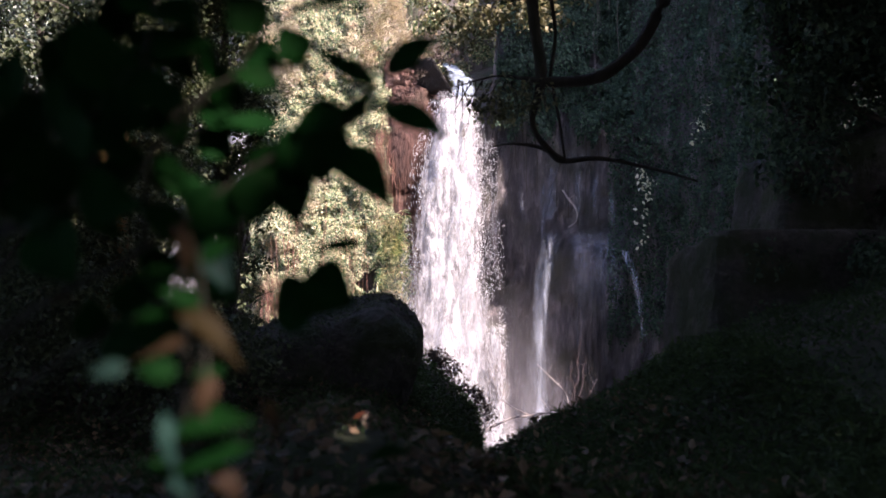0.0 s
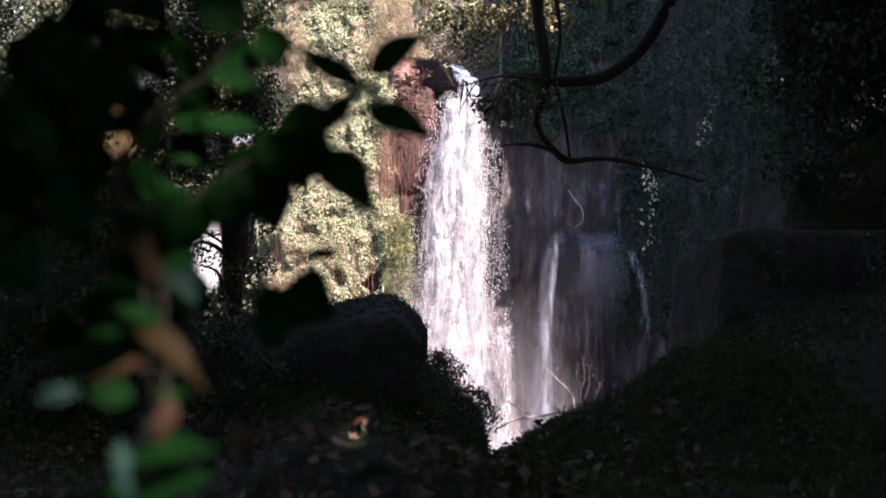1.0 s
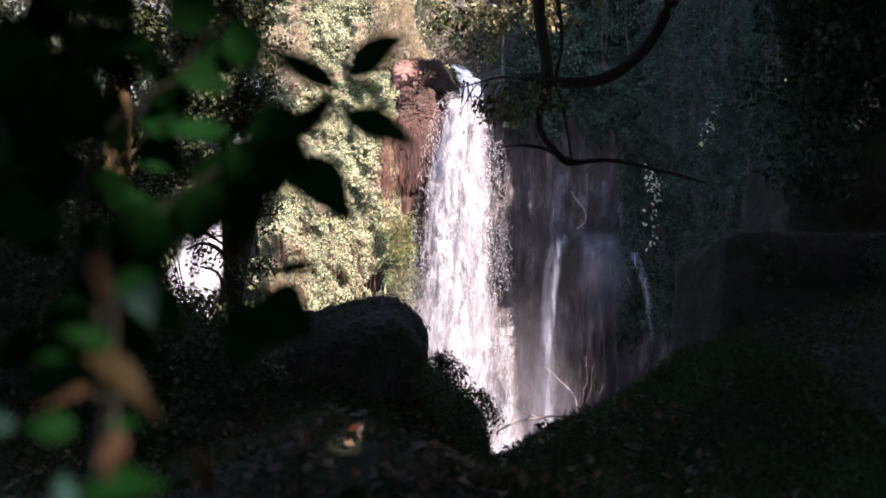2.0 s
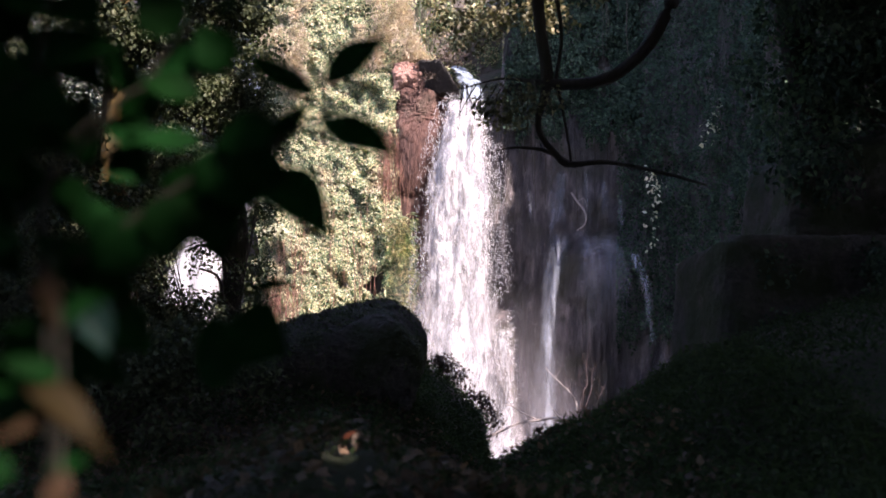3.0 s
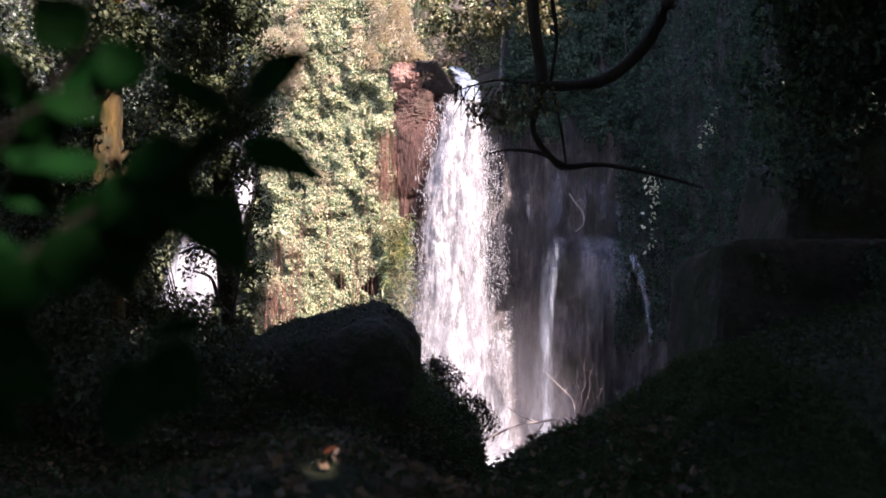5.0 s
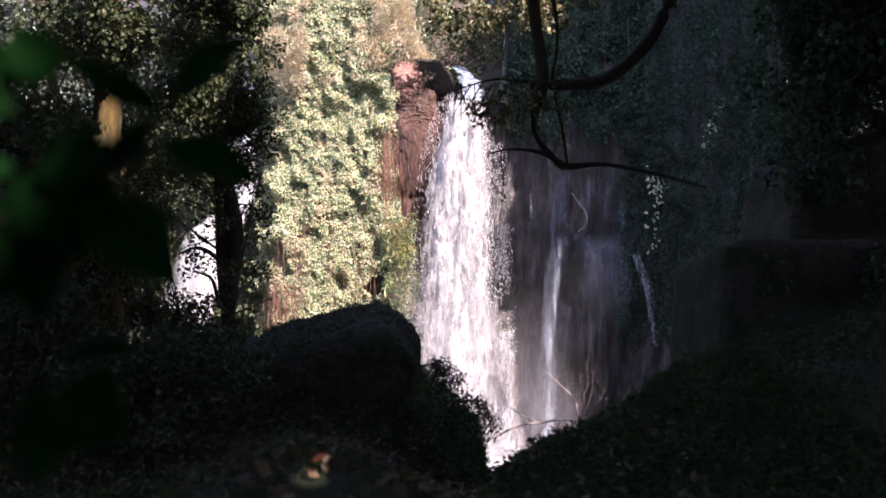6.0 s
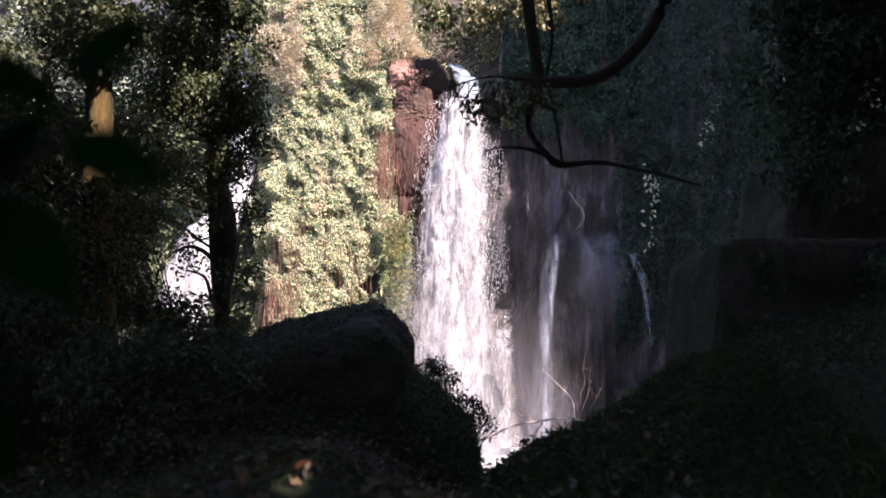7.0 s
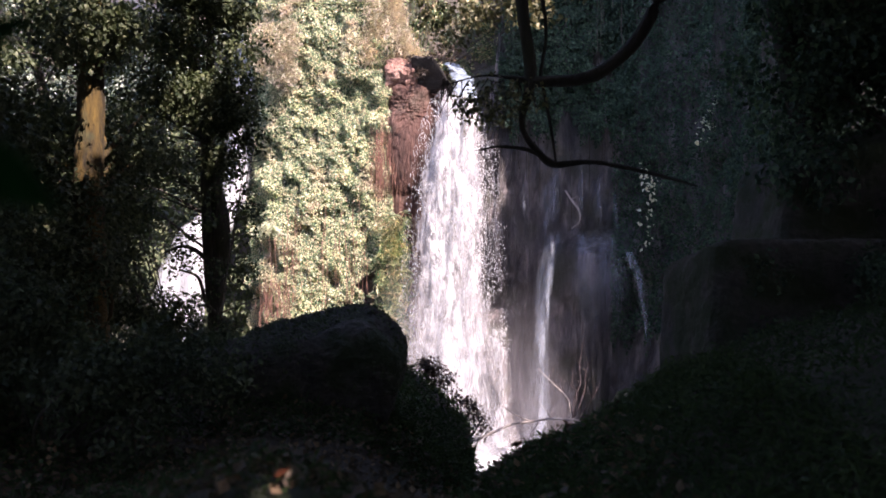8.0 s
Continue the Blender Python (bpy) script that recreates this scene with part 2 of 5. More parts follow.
def tube(points, n=14, sides=8, rough=0.12, seed=0):
    """A tapered, knotty limb; points are x, y, z, radius. Returns vertices and faces."""
    s = spline(points, n)
    c, r = s[:, :3], np.maximum(s[:, 3], 0.001)
    d = np.gradient(c, axis=0)
    d /= np.linalg.norm(d, axis=1)[:, None] + 1e-9
    ref = np.where(np.abs(d[:, 2:3]) > 0.9, np.array([[1.0, 0, 0]]), np.array([[0, 0, 1.0]]))
    u = np.cross(d, ref)
    u /= np.linalg.norm(u, axis=1)[:, None]
    w = np.cross(d, u)
    ang = np.linspace(0, 2 * np.pi, sides, endpoint=False)
    ring = u[:, None] * np.cos(ang)[None, :, None] + w[:, None] * np.sin(ang)[None, :, None]
    k = 1 + rough * wobble(c[:, None] * 3 + ring * 2.0, 1.0, seed, 2)
    v = c[:, None] + ring * (r[:, None] * k)[..., None]
    f = []
    for i in range(n - 1):
        for j in range(sides):
            a, b = i * sides + j, i * sides + (j + 1) % sides
            f.append((a, b, b + sides, a + sides))
    f.append(tuple(range(sides - 1, -1, -1)))
    f.append(tuple((n - 1) * sides + j for j in range(sides)))
    return v.reshape(-1, 3), f


def joined(pieces):
    v, f, k = [], [], 0
    for a, b in pieces:
        v.append(a)
        f += [tuple(i + k for i in q) for q in b]
        k += len(a)
    return np.vstack(v), f


# A leaf along +y, facing +z: folded along the rib, drooping to its tip.
LEAF = np.array([(0, 0, 0), (-0.3, 0.35, 0.07), (0.3, 0.35, 0.07), (0, 0.45, 0), (-0.2, 0.7, 0.02), (0.2, 0.7, 0.02), (0, 1, -0.12)])
LEAF_F = [(0, 3, 1), (0, 2, 3), (1, 3, 4), (3, 2, 5), (3, 6, 4), (3, 5, 6)]
BLADE = np.array([(0, 0, 0), (-0.36, 0.45, 0.08), (0.36, 0.45, 0.08), (0, 1, -0.08)])
BLADE_F = [(0, 2, 3), (0, 3, 1)]


def foliage(place, facing, size, seed, droop=0.6, spread=0.7, shape=None):
    """Leaves at places, each turned about its facing with some chance. Returns vertices and faces."""
    rng = np.random.default_rng(seed)
    tv, tf = (BLADE, BLADE_F) if shape is None else shape
    n = len(place)
    nz = facing + rng.normal(0, spread, (n, 3))
    nz /= np.linalg.norm(nz, axis=1)[:, None] + 1e-9
    ty = rng.normal(0, 1, (n, 3)) * (1 - droop) + np.array([0, 0, -1.0]) * droop * 1.6
    ty -= nz * (ty * nz).sum(1)[:, None]
    ty /= np.linalg.norm(ty, axis=1)[:, None] + 1e-9
    tx = np.cross(ty, nz)
    basis = np.stack([tx, ty, nz], 1)
    v = np.einsum("kc,nci->nki", tv, basis) * np.asarray(size)[:, None, None] + place[:, None]
    f = (np.array([list(q) for q in tf])[None] + (np.arange(n) * len(tv))[:, None, None]).reshape(-1, len(tf[0]))
    return v.reshape(-1, 3), f


def clumps(centres, radius, count, size, seed, flat=0.7, spread=0.8, droop=0.45, shape=None):
    """Leaves heaped round centres, most of them near each clump's skin."""
    rng = np.random.default_rng(seed)
    c = np.repeat(np.asarray(centres, float), count, 0)
    r = np.repeat(np.broadcast_to(radius, len(centres)), count)
    d = rng.normal(0, 1, (len(c), 3))
    d /= np.linalg.norm(d, axis=1)[:, None]
    p = c + d * (r * rng.uniform(0.35, 1.05, len(c)))[:, None] * np.array([1, 1, flat])
    return foliage(p, d * 0.6 + np.array([0, 0, 0.5]), size * rng.uniform(0.6, 1.35, len(c)), seed + 1, droop, spread, shape)


# ---- the gorge ----
# Plan of the cliff, left to right: x, y, top height over the eye.
# Its right end runs on unseen and high, to shade rock beside the fall.
PLAN = np.array([(-60, 46, 12), (-30, 40, 12), (-16, 36.5, 11), (-10.5, 33.5, 7.6), (-7.6, 31.6, 7.0), (-5.9, 30.0, 9.5), (-5.0, 28.8, 11),
                 (-3.2, 28.2, 11), (-1.9, 27.9, 9.5), (-1.2, 28.0, 6.2), (-0.6, 28.2, 5.2), (0.1, 28.6, 4.6), (0.7, 28.7, 4.3), (1.3, 28.5, 4.5), (1.8, 28.3, 7.5),
                 (3.2, 28.6, 9.5), (5.2, 28.5, 11), (6.6, 27.2, 14), (7.6, 24.5, 17), (7.6, 21.5, 19), (8.3, 19.6, 19), (11, 18.5, 19),
                 (18, 16, 20), (40, 6, 20)], float)
LINE = spline(PLAN, 700)
STEP = np.concatenate([[0], np.cumsum(np.linalg.norm(np.diff(LINE[:, :2], axis=0), axis=1))])
TANGENT = np.gradient(LINE[:, :2], axis=0)
TANGENT /= np.linalg.norm(TANGENT, axis=1)[:, None]
OUT = np.stack([TANGENT[:, 1], -TANGENT[:, 0]], 1)
FLOOR = -7.0


def along(x):
    """Way along the cliff at which it passes x, on the part that faces the eye."""
    k = np.argmin(np.abs(LINE[:, 0] - x) + (LINE[:, 1] < 18) * 99)
    return STEP[k]


def cliff_at(s, h):
    """A place on the rock face: way along the cliff and height over the eye."""
    x, y, top = (np.interp(s, STEP, LINE[:, i]) for i in range(3))
    ox, oy = np.interp(s, STEP, OUT[:, 0]), np.interp(s, STEP, OUT[:, 1])
    h = np.minimum(h, top)
    p = np.stack([x, y, h], -1)
    ledge = 0.55 * wobble(p, 0.28, 3, 4) + (0.08 + 0.22 * np.clip(x + 1.6, 0, 1)) * np.abs(wobble(p * np.array([1, 1, 0.35]), 1.1, 9, 3)) + 0.1 * wobble(p, 3.1, 5, 2)
    ledge = ledge + 0.3 * np.abs(wobble(p * np.array([1, 1, 0.12]), 2.2, 13, 3)) * np.clip(x, 0, 1) - 0.1
    lean = np.clip((0 - h) / 7, 0, 1) ** 2 * 0.9
    dome = 0.9 * np.exp(-((x - 4.3) / 1.1) ** 2) * np.clip((0.6 - h) / 0.7, 0, 1)
    shelf = 0.75 * np.exp(-((x - 1.45) / 0.45) ** 2) * np.clip((-1.7 - h) / 0.25, 0, 1)
    off = ledge + lean + dome + shelf
    return np.stack([x + ox * off, y + oy * off, h + EYE], -1)


def cliff_out(s):
    return np.stack([np.interp(s, STEP, OUT[:, 0]), np.interp(s, STEP, OUT[:, 1]), 0 * s], -1)


s_dense = np.concatenate([np.linspace(0, along(-10), 40, endpoint=False), np.linspace(along(-10), STEP[-1] - 34, 330, endpoint=False),
                          np.linspace(STEP[-1] - 34, STEP[-1], 30)])
ns, nh = len(s_dense), 110
S, U = np.meshgrid(s_dense, np.linspace(0, 1, nh), indexing="ij")
TOP = np.interp(S, STEP, LINE[:, 2])
V = cliff_at(S, FLOOR + U * (TOP - FLOOR))
back_rows = V[:, -1:].copy()
back_rows[..., :2] -= np.stack([np.interp(S[:, -1:], STEP, OUT[:, 0]), np.interp(S[:, -1:], STEP, OUT[:, 1])], -1) * 3.5
V = np.concatenate([V, back_rows], 1)
cliff = raw("cliff", V, grid_faces(ns, nh + 1), CLIFF, smooth=False)
tagged(cliff, "tall dark wet rock cliff round the gorge", "cliff", kind="structure")


def plan_side(x, y):
    """Distance behind the cliff's line (negative in front), and the top height there."""
    L = LINE[::3]
    shape = np.shape(x)
    px = np.stack([np.ravel(x), np.ravel(y)], 1)
    best, k = np.full(len(px), 1e9), np.zeros(len(px), int)
    for i in range(len(L)):
        d = (px[:, 0] - L[i, 0]) ** 2 + (px[:, 1] - L[i, 1]) ** 2
        m = d < best
        best[m], k[m] = d[m], i
    o = OUT[::3][k]
    side = -((px - L[k, :2]) * o).sum(1)
    return (np.sign(side) * np.sqrt(best)).reshape(shape), L[k, 2].reshape(shape)


def ground_at(x, y):
    """Height of the ground over the eye."""
    x, y = np.broadcast_arrays(np.asarray(x, float), np.asarray(y, float))
    z = np.interp(y, [-300, -40, -12, -4, 0, 3, 5, 7, 9, 12, 15, 400], [30, 16, 6, 0.2, -1.2, -0.8, -1.25, -2.0, -3.0, -4.9, -6.2, -6.2])
    near, near_right = np.clip((y - 4.5) / 3, 0, 1), np.clip((y - 2.2) / 2.5, 0, 1)
    left = np.interp(x, [-40, -14, -6, -3.2, -2.0, -0.5, -0.25, 0.4, 0.8], [6, 2.4, -0.3, -0.9, -1.15, -1.25, -1.4, -2.0, -5])
    right = np.interp(x, [-0.2, 0.3, 0.7, 1.2, 1.5, 2.5, 5, 9, 30], [-6, -1.4, -1.13, -0.87, -0.68, -0.4, 0.5, 2.0, 8])
    right = right - np.clip(y - 6.2, 0, 4) * np.clip(1.3 - x / 6, 0, 1)
    fall_off = np.clip((y - 11) / 8, 0, 1) * 5.0
    left, right = left - fall_off * np.clip(1.4 + x / 12, 0, 1), right - fall_off
    z = np.maximum(z, np.maximum(left * near + z * (1 - near), right * near_right + z * (1 - near_right)))
    p = np.stack([x, y, 0 * x], -1)
    z = z + 0.16 * wobble(p, 0.9, 21, 4) + 0.5 * wobble(p, 0.16, 25, 3) * np.clip(np.abs(y - 2) / 8, 0, 1)
    z = z + 0.25 * np.exp(-((x + 0.3) / 0.42) ** 2 - ((y - 3.3) / 0.8) ** 2)
    d, top = plan_side(x, y)
    far = np.clip((d - 2.4) / 1.2, 0, 1)
    upper = np.minimum(top - 0.25 + np.clip(d - 3, 0, 40) * 0.35, 34)
    return z * (1 - far) + upper * far


def spaced(lo, hi, dense_lo, dense_hi, step, n_out):
    a = dense_lo - np.geomspace(1, dense_lo - lo + 1, n_out)[::-1][:-1] + 1
    b = dense_hi + np.geomspace(1, hi - dense_hi + 1, n_out)[1:] - 1
    return np.concatenate([a, np.arange(dense_lo, dense_hi + 1e-6, step), b])


gx, gy = spaced(-900, 900, -14, 16, 0.2, 14), spaced(-900, 1500, -6, 42, 0.16, 16)
GX, GY = np.meshgrid(gx, gy, indexing="ij")
ground = raw("ground", np.stack([GX, GY, ground_at(GX, GY) + EYE], -1), grid_faces(len(gx), len(gy)), SOIL, smooth=True)
tagged(ground, "dark bare soil slope with moss", "ground", kind="structure")

# ---- water ----
pool_x, pool_y = np.meshgrid(np.linspace(-12, 12, 60), np.linspace(10, 29.5, 50), indexing="ij")
pool_p = np.stack([pool_x, pool_y, 0 * pool_x], -1)
pool_p[..., 2] = EYE - 5.55 + 0.05 * wobble(pool_p, 1.6, 40, 3) + 0.12 * np.exp(-((pool_x - 0.2) ** 2 + (pool_y - 26.4) ** 2) / 5) * wobble(pool_p, 3, 41, 3)
POOL, nt, b, out = nodes_of("churned_pool_water")
foam = ramp(nt, noise_node(nt, 1.1, 8, 0.75).outputs["Fac"], [(0.36, (0.25, 0.27, 0.29)), (0.58, (0.82, 0.84, 0.86))])
nt.links.new(foam.outputs[0], b.inputs["Base Color"])
b.inputs["Roughness"].default_value = 0.3
pool = raw("pool_water", pool_p, grid_faces(60, 50), POOL, smooth=True)
tagged(pool, "white foaming plunge pool under the waterfall", "water", kind="structure")


def sheet(name, parent, left, right, heights, ys, material, seed, edge=0.16, ripple=0.12, label="", columns=36, rows=90, fade=(0.02, 0.0)):
    """A curtain of falling water: left and right edges and depth at heights (from top to bottom)."""
    hs = np.linspace(heights[0], heights[-1], rows)
    up = np.array(heights)[::-1]
    l, r, y = (np.interp(hs, up, np.array(a)[::-1]) for a in (left, right, ys))
    u = np.linspace(0, 1, columns)
    x = l[:, None] + (r - l)[:, None] * u[None]
    p = np.stack([x, np.broadcast_to(y[:, None], x.shape), np.broadcast_to(hs[:, None], x.shape)], -1).copy()
    k = wobble(p * np.array([1, 1, 0.12]), 2.4, seed, 4)
    p[..., 1] += ripple * 1.6 * k - 0.2 * np.sin(np.pi * u)[None]
    p[..., 0] += ripple * 0.6 * wobble(p * np.array([1, 1, 0.5]), 1.3, seed + 3, 3)
    p[..., 2] += EYE
    ob = raw(name, local(p, parent), grid_faces(rows, columns), material, parent, label, smooth=True)
    side = np.clip(np.minimum(u, 1 - u) / edge, 0, 1)
    v = np.linspace(0, 1, rows)
    ends = np.clip(v / max(fade[0], 1e-3), 0, 1) * np.clip((1 - v) / max(fade[1], 1e-3), 0, 1)
    attr = ob.data.attributes.new("thin", "FLOAT", "POINT")
    attr.data.foreach_set("value", (np.sin(side * np.pi / 2)[None] * ends[:, None]).ravel())
    return ob


def streaks(name, parent, left, right, heights, ys, count, seed, length, material):
    """Torn threads and drops flung along the fall."""
    rng = np.random.default_rng(seed)
    up = np.array(heights)[::-1]
    h = rng.uniform(heights[-1], heights[0], count)
    l, r, y = (np.interp(h, up, np.array(a)[::-1]) for a in (left, right, ys))
    x = l + (r - l) * rng.beta(0.8, 0.8, count)
    y = y + rng.normal(-0.25, 0.22, count)
    size = length * rng.uniform(0.25, 1.3, count)
    wide = 0.0026 * rng.uniform(0.6, 2.2, count)
    shape = np.array([(-1, 0, 0.45), (1, 0, 0.45), (0, -1, 0.45), (0, 0, 1), (0, 0, 0)], float)
    v = np.stack([x[:, None] + shape[None, :, 0] * wide[:, None], y[:, None] + shape[None, :, 1] * wide[:, None],
                  EYE + h[:, None] + (shape[None, :, 2] - 0.5) * size[:, None]], -1)
    tri = np.array([(0, 1, 3), (1, 2, 3), (2, 0, 3), (1, 0, 4), (2, 1, 4), (0, 2, 4)])
    f = (tri[None] + (np.arange(count) * 5)[:, None, None]).reshape(-1, 3)
    return tagged(raw(name, local(v.reshape(-1, 3), parent), f, material, parent), kind="stuff")


def drops(name, parent, left, right, heights, ys, count, seed, size, material, crowd=0.35, stray=0.1):
    """Torn lumps and drops of water, thickest along the ragged edges of a fall."""
    rng = np.random.default_rng(seed)
    up = np.array(heights)[::-1]
    h = rng.uniform(heights[-1], heights[0], count)
    l, r, y = (np.interp(h, up, np.array(a)[::-1]) for a in (left, right, ys))
    x = l + (r - l) * rng.beta(crowd, crowd, count) + rng.normal(0, stray, count)
    y = y + rng.normal(-0.3, 0.2, count)
    keep = wobble(np.stack([x, 0 * x, h * 0.5], -1), 2.4, seed, 3) > -0.1
    x, y, h = x[keep], y[keep], h[keep]
    n = len(x)
    wide, tall = size * rng.uniform(0.4, 1.3, n), size * rng.uniform(0.8, 3.4, n)
    shape = np.array([(1, 0, 0), (0, 1, 0), (-1, 0, 0), (0, -1, 0), (0, 0, 1), (0, 0, -1)], float)
    v = np.stack([x[:, None] + shape[None, :, 0] * wide[:, None], y[:, None] + shape[None, :, 1] * wide[:, None], EYE + h[:, None] + shape[None, :, 2] * tall[:, None]], -1)
    tri = np.array([(0, 1, 4), (1, 2, 4), (2, 3, 4), (3, 0, 4), (1, 0, 5), (2, 1, 5), (3, 2, 5), (0, 3, 5)])
    f = (tri[None] + (np.arange(n) * 6)[:, None, None]).reshape(-1, 3)
    return tagged(raw(name, local(v.reshape(-1, 3), parent), f, material, parent), kind="stuff")


DROPS, nt, b, out = nodes_of("white_drops")
b.inputs["Base Color"].default_value, b.inputs["Roughness"].default_value = (0.6, 0.59, 0.6, 1), 0.5

fall = thing("waterfall", (0.3, 27.3, EYE - 5.5), "tall white sunlit waterfall dropping into a pool", "waterfall")
FALL_H, FALL_L, FALL_R = (4.55, 4.3, 3.6, 2.2, -1, -3.5, -5.6), (0.0, -0.32, -0.6, -0.95, -1.2, -1.42, -1.6), (0.6, 0.95, 1.25, 1.4, 1.55, 1.75, 1.9)
FALL_Y = (27.75, 27.55, 27.3, 27.1, 26.7, 26.4, 26.2)
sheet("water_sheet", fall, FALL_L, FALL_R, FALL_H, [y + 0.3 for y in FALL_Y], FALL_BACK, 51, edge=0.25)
sheet("water_sheet", fall, [x + 0.1 for x in FALL_L], [x - 0.15 for x in FALL_R], FALL_H, FALL_Y, FALL, 61, edge=0.45)
sheet("water_sheet", fall, [x - 0.05 for x in FALL_L], [x + 0.2 for x in FALL_R], FALL_H, [y - 0.25 for y in FALL_Y], FALL, 71, ripple=0.24, edge=0.4)
streaks("water_threads", fall, FALL_L, [x - 0.25 for x in FALL_R], FALL_H, FALL_Y, 2600, 81, 0.1, DROPS)
drops("broken_water", fall, FALL_L, [x - 0.1 for x in FALL_R], FALL_H, FALL_Y, 3600, 82, 0.0085, DROPS, 0.7, 0.03)
drops("broken_water", fall, [x - 0.55 for x in FALL_R], [x + 0.1 for x in FALL_R], FALL_H, FALL_Y, 4200, 83, 0.0075, DROPS, 0.9, 0.07)
sheet("spray", fall, (-1.7, -2.0, -2.1, -2.1), (1.1, 1.6, 1.9, 2.0), (0.0, -2.4, -4.5, -5.6), (26.0, 25.8, 25.6, 25.5), SPRAY, 86, edge=0.5, fade=(0.6, 0.0), label="pale drifting spray")
sheet("spray", fall, (-1.4, -1.6, -1.7), (1.2, 1.8, 2.2), (-3.2, -4.6, -5.6), (25.2, 25.0, 24.8), SPRAY, 88, edge=0.5, fade=(0.7, 0.0), label="pale drifting spray")
sheet("spray", fall, (0.6, 0.5, 0.4), (2.6, 3.4, 3.8), (-0.8, -3.4, -5.6), (25.5, 25.2, 24.9), MIST, 87, edge=0.5, fade=(0.7, 0.0), label="pale drifting spray")
sheet("chute_water", fall, (-0.1, 0.05, 0.25), (0.3, 0.75, 1.15), (6.1, 5.4, 4.35), (31.0, 29.3, 27.7), CHUTE, 91, edge=0.3, ripple=0.25, fade=(0.15, 0.0), label="water in a narrow chute, tinted blue for skylit shade")

ledge_fall = thing("side_waterfall", (3.2, 27.0, EYE - 5.5), "thin streams running down the shaded rock, tinted blue for skylight", "waterfall")
sheet("stream", ledge_fall, (2.8, 2.62, 2.35, 2.15), (3.35, 3.1, 2.9, 2.95), (0.55, -0.6, -2.8, -5.4), (26.6, 26.45, 26.1, 25.8), THIN, 106, edge=0.5)
sheet("stream", ledge_fall, (2.6, 2.4, 2.05, 1.9), (3.6, 3.3, 3.2, 3.3), (0.55, -0.6, -2.8, -5.4), (26.9, 26.75, 26.4, 26.1), VEIL, 101, edge=0.5)
sheet("stream", ledge_fall, (3.4, 3.3, 3.3), (4.9, 5.3, 5.5), (0.55, -0.6, -3.4), (26.9, 26.6, 26.3), VEIL, 111, edge=0.3, fade=(0.04, 0.6), columns=60)
sheet("stream", ledge_fall, (5.0, 5.3, 5.55), (5.3, 5.6, 5.7), (0.0, -1.0, -2.6), (27.1, 26.7, 26.6), THIN, 121, columns=12)
sheet("stream", ledge_fall, (2.1, 2.12, 2.15), (2.36, 2.36, 2.34), (2.5, 1.6, 0.4), (27.3, 27.2, 27.1), VEIL, 131, columns=16, fade=(0.6, 0.4), edge=0.5)
sheet("stream", ledge_fall, (2.95, 2.9, 2.85), (3.3, 3.3, 3.3), (2.6, 1.6, 0.5), (27.4, 27.2, 27.0), VEIL, 141, columns=16, fade=(0.2, 0.2))
sheet("stream", ledge_fall, (1.05, 1.1, 1.1), (1.85, 1.9, 2.0), (-1.72, -3.0, -5.2), (25.9, 25.7, 25.5), FALL, 151, columns=20, edge=0.5, fade=(0.12, 0.0))

for k, (x, top, low, wide) in enumerate(((2.75, 2.4, 0.0, 0.25), (3.75, 2.7, 0.4, 0.22), (4.2, 2.3, 0.6, 0.3), (4.75, 2.0, 0.3, 0.2))):
    sheet("stream", ledge_fall, (x, x - 0.03, x - 0.06), (x + wide, x + wide, x + wide * 1.1), (top, (top + low) / 2, low), (27.4, 27.2, 27.0), VEIL, 171 + k, columns=14, fade=(0.25, 0.3), edge=0.4)

far_fall = thing("far_waterfall", (-7.6, 30.3, EYE - 5.5), "white waterfall behind the dark trees", "waterfall")
FAR_H, FAR_Y = (7.0, 1.5, 0.7, -1.5, -5.4), (30.9, 29.7, 29.4, 28.8, 28.3)
sheet("water_sheet", far_fall, (-6.8, -7.1, -8.2, -9.1, -9.5), (-5.6, -5.9, -6.3, -6.9, -7.0), FAR_H, FAR_Y, FAR_FALL, 161, edge=0.25)
sheet("water_sheet", far_fall, (-6.7, -7.0, -8.1, -9.0, -9.4), (-5.7, -6.0, -6.4, -7.0, -7.1), FAR_H, [y - 0.3 for y in FAR_Y], FAR_FALL, 166, edge=0.3)

# ---- climbing plants on the cliff ----


def ivy_cover(name, label, s0, s1, h0, h1, count, size, material, seed, depth=0.45, gaps=-0.35):
    rng = np.random.default_rng(seed)
    s, h = rng.uniform(s0, s1, count), rng.uniform(h0, h1, count)
    h = np.minimum(h, np.interp(s, STEP, LINE[:, 2]) - 0.02)
    p, o = cliff_at(s, h), cliff_out(s)
    q = p * np.array([1, 1, 0.6])
    swell = 0.8 * wobble(q, 0.9, seed + 1, 3)
    keep = wobble(q, 0.45, seed + 2, 3) + 0.35 * wobble(p, 2.0, seed + 5, 2) > gaps
    fringe = 1.1 * np.abs(wobble(np.stack([s, 0 * s, 0 * s], -1), 1.7, seed + 8, 3)) + 0.25 * rng.random(count)
    keep &= h > h0 + 1.6 * fringe
    deep = np.clip(0.45 + 1.0 * swell + 0.75 * wobble(p, 2.2, seed + 4, 3), 0.03, 1.5) * depth
    p = p + o * (deep * rng.uniform(0.55, 1.05, count))[:, None]
    p, o = p[keep], o[keep]
    v, f = foliage(p, o * 0.35 + np.array(SUN) * 0.85, size * rng.uniform(0.55, 1.4, len(p)), seed + 3, 0.55, 0.42)
    return tagged(raw(name, v, f, material), label, "ivy", kind="stuff")


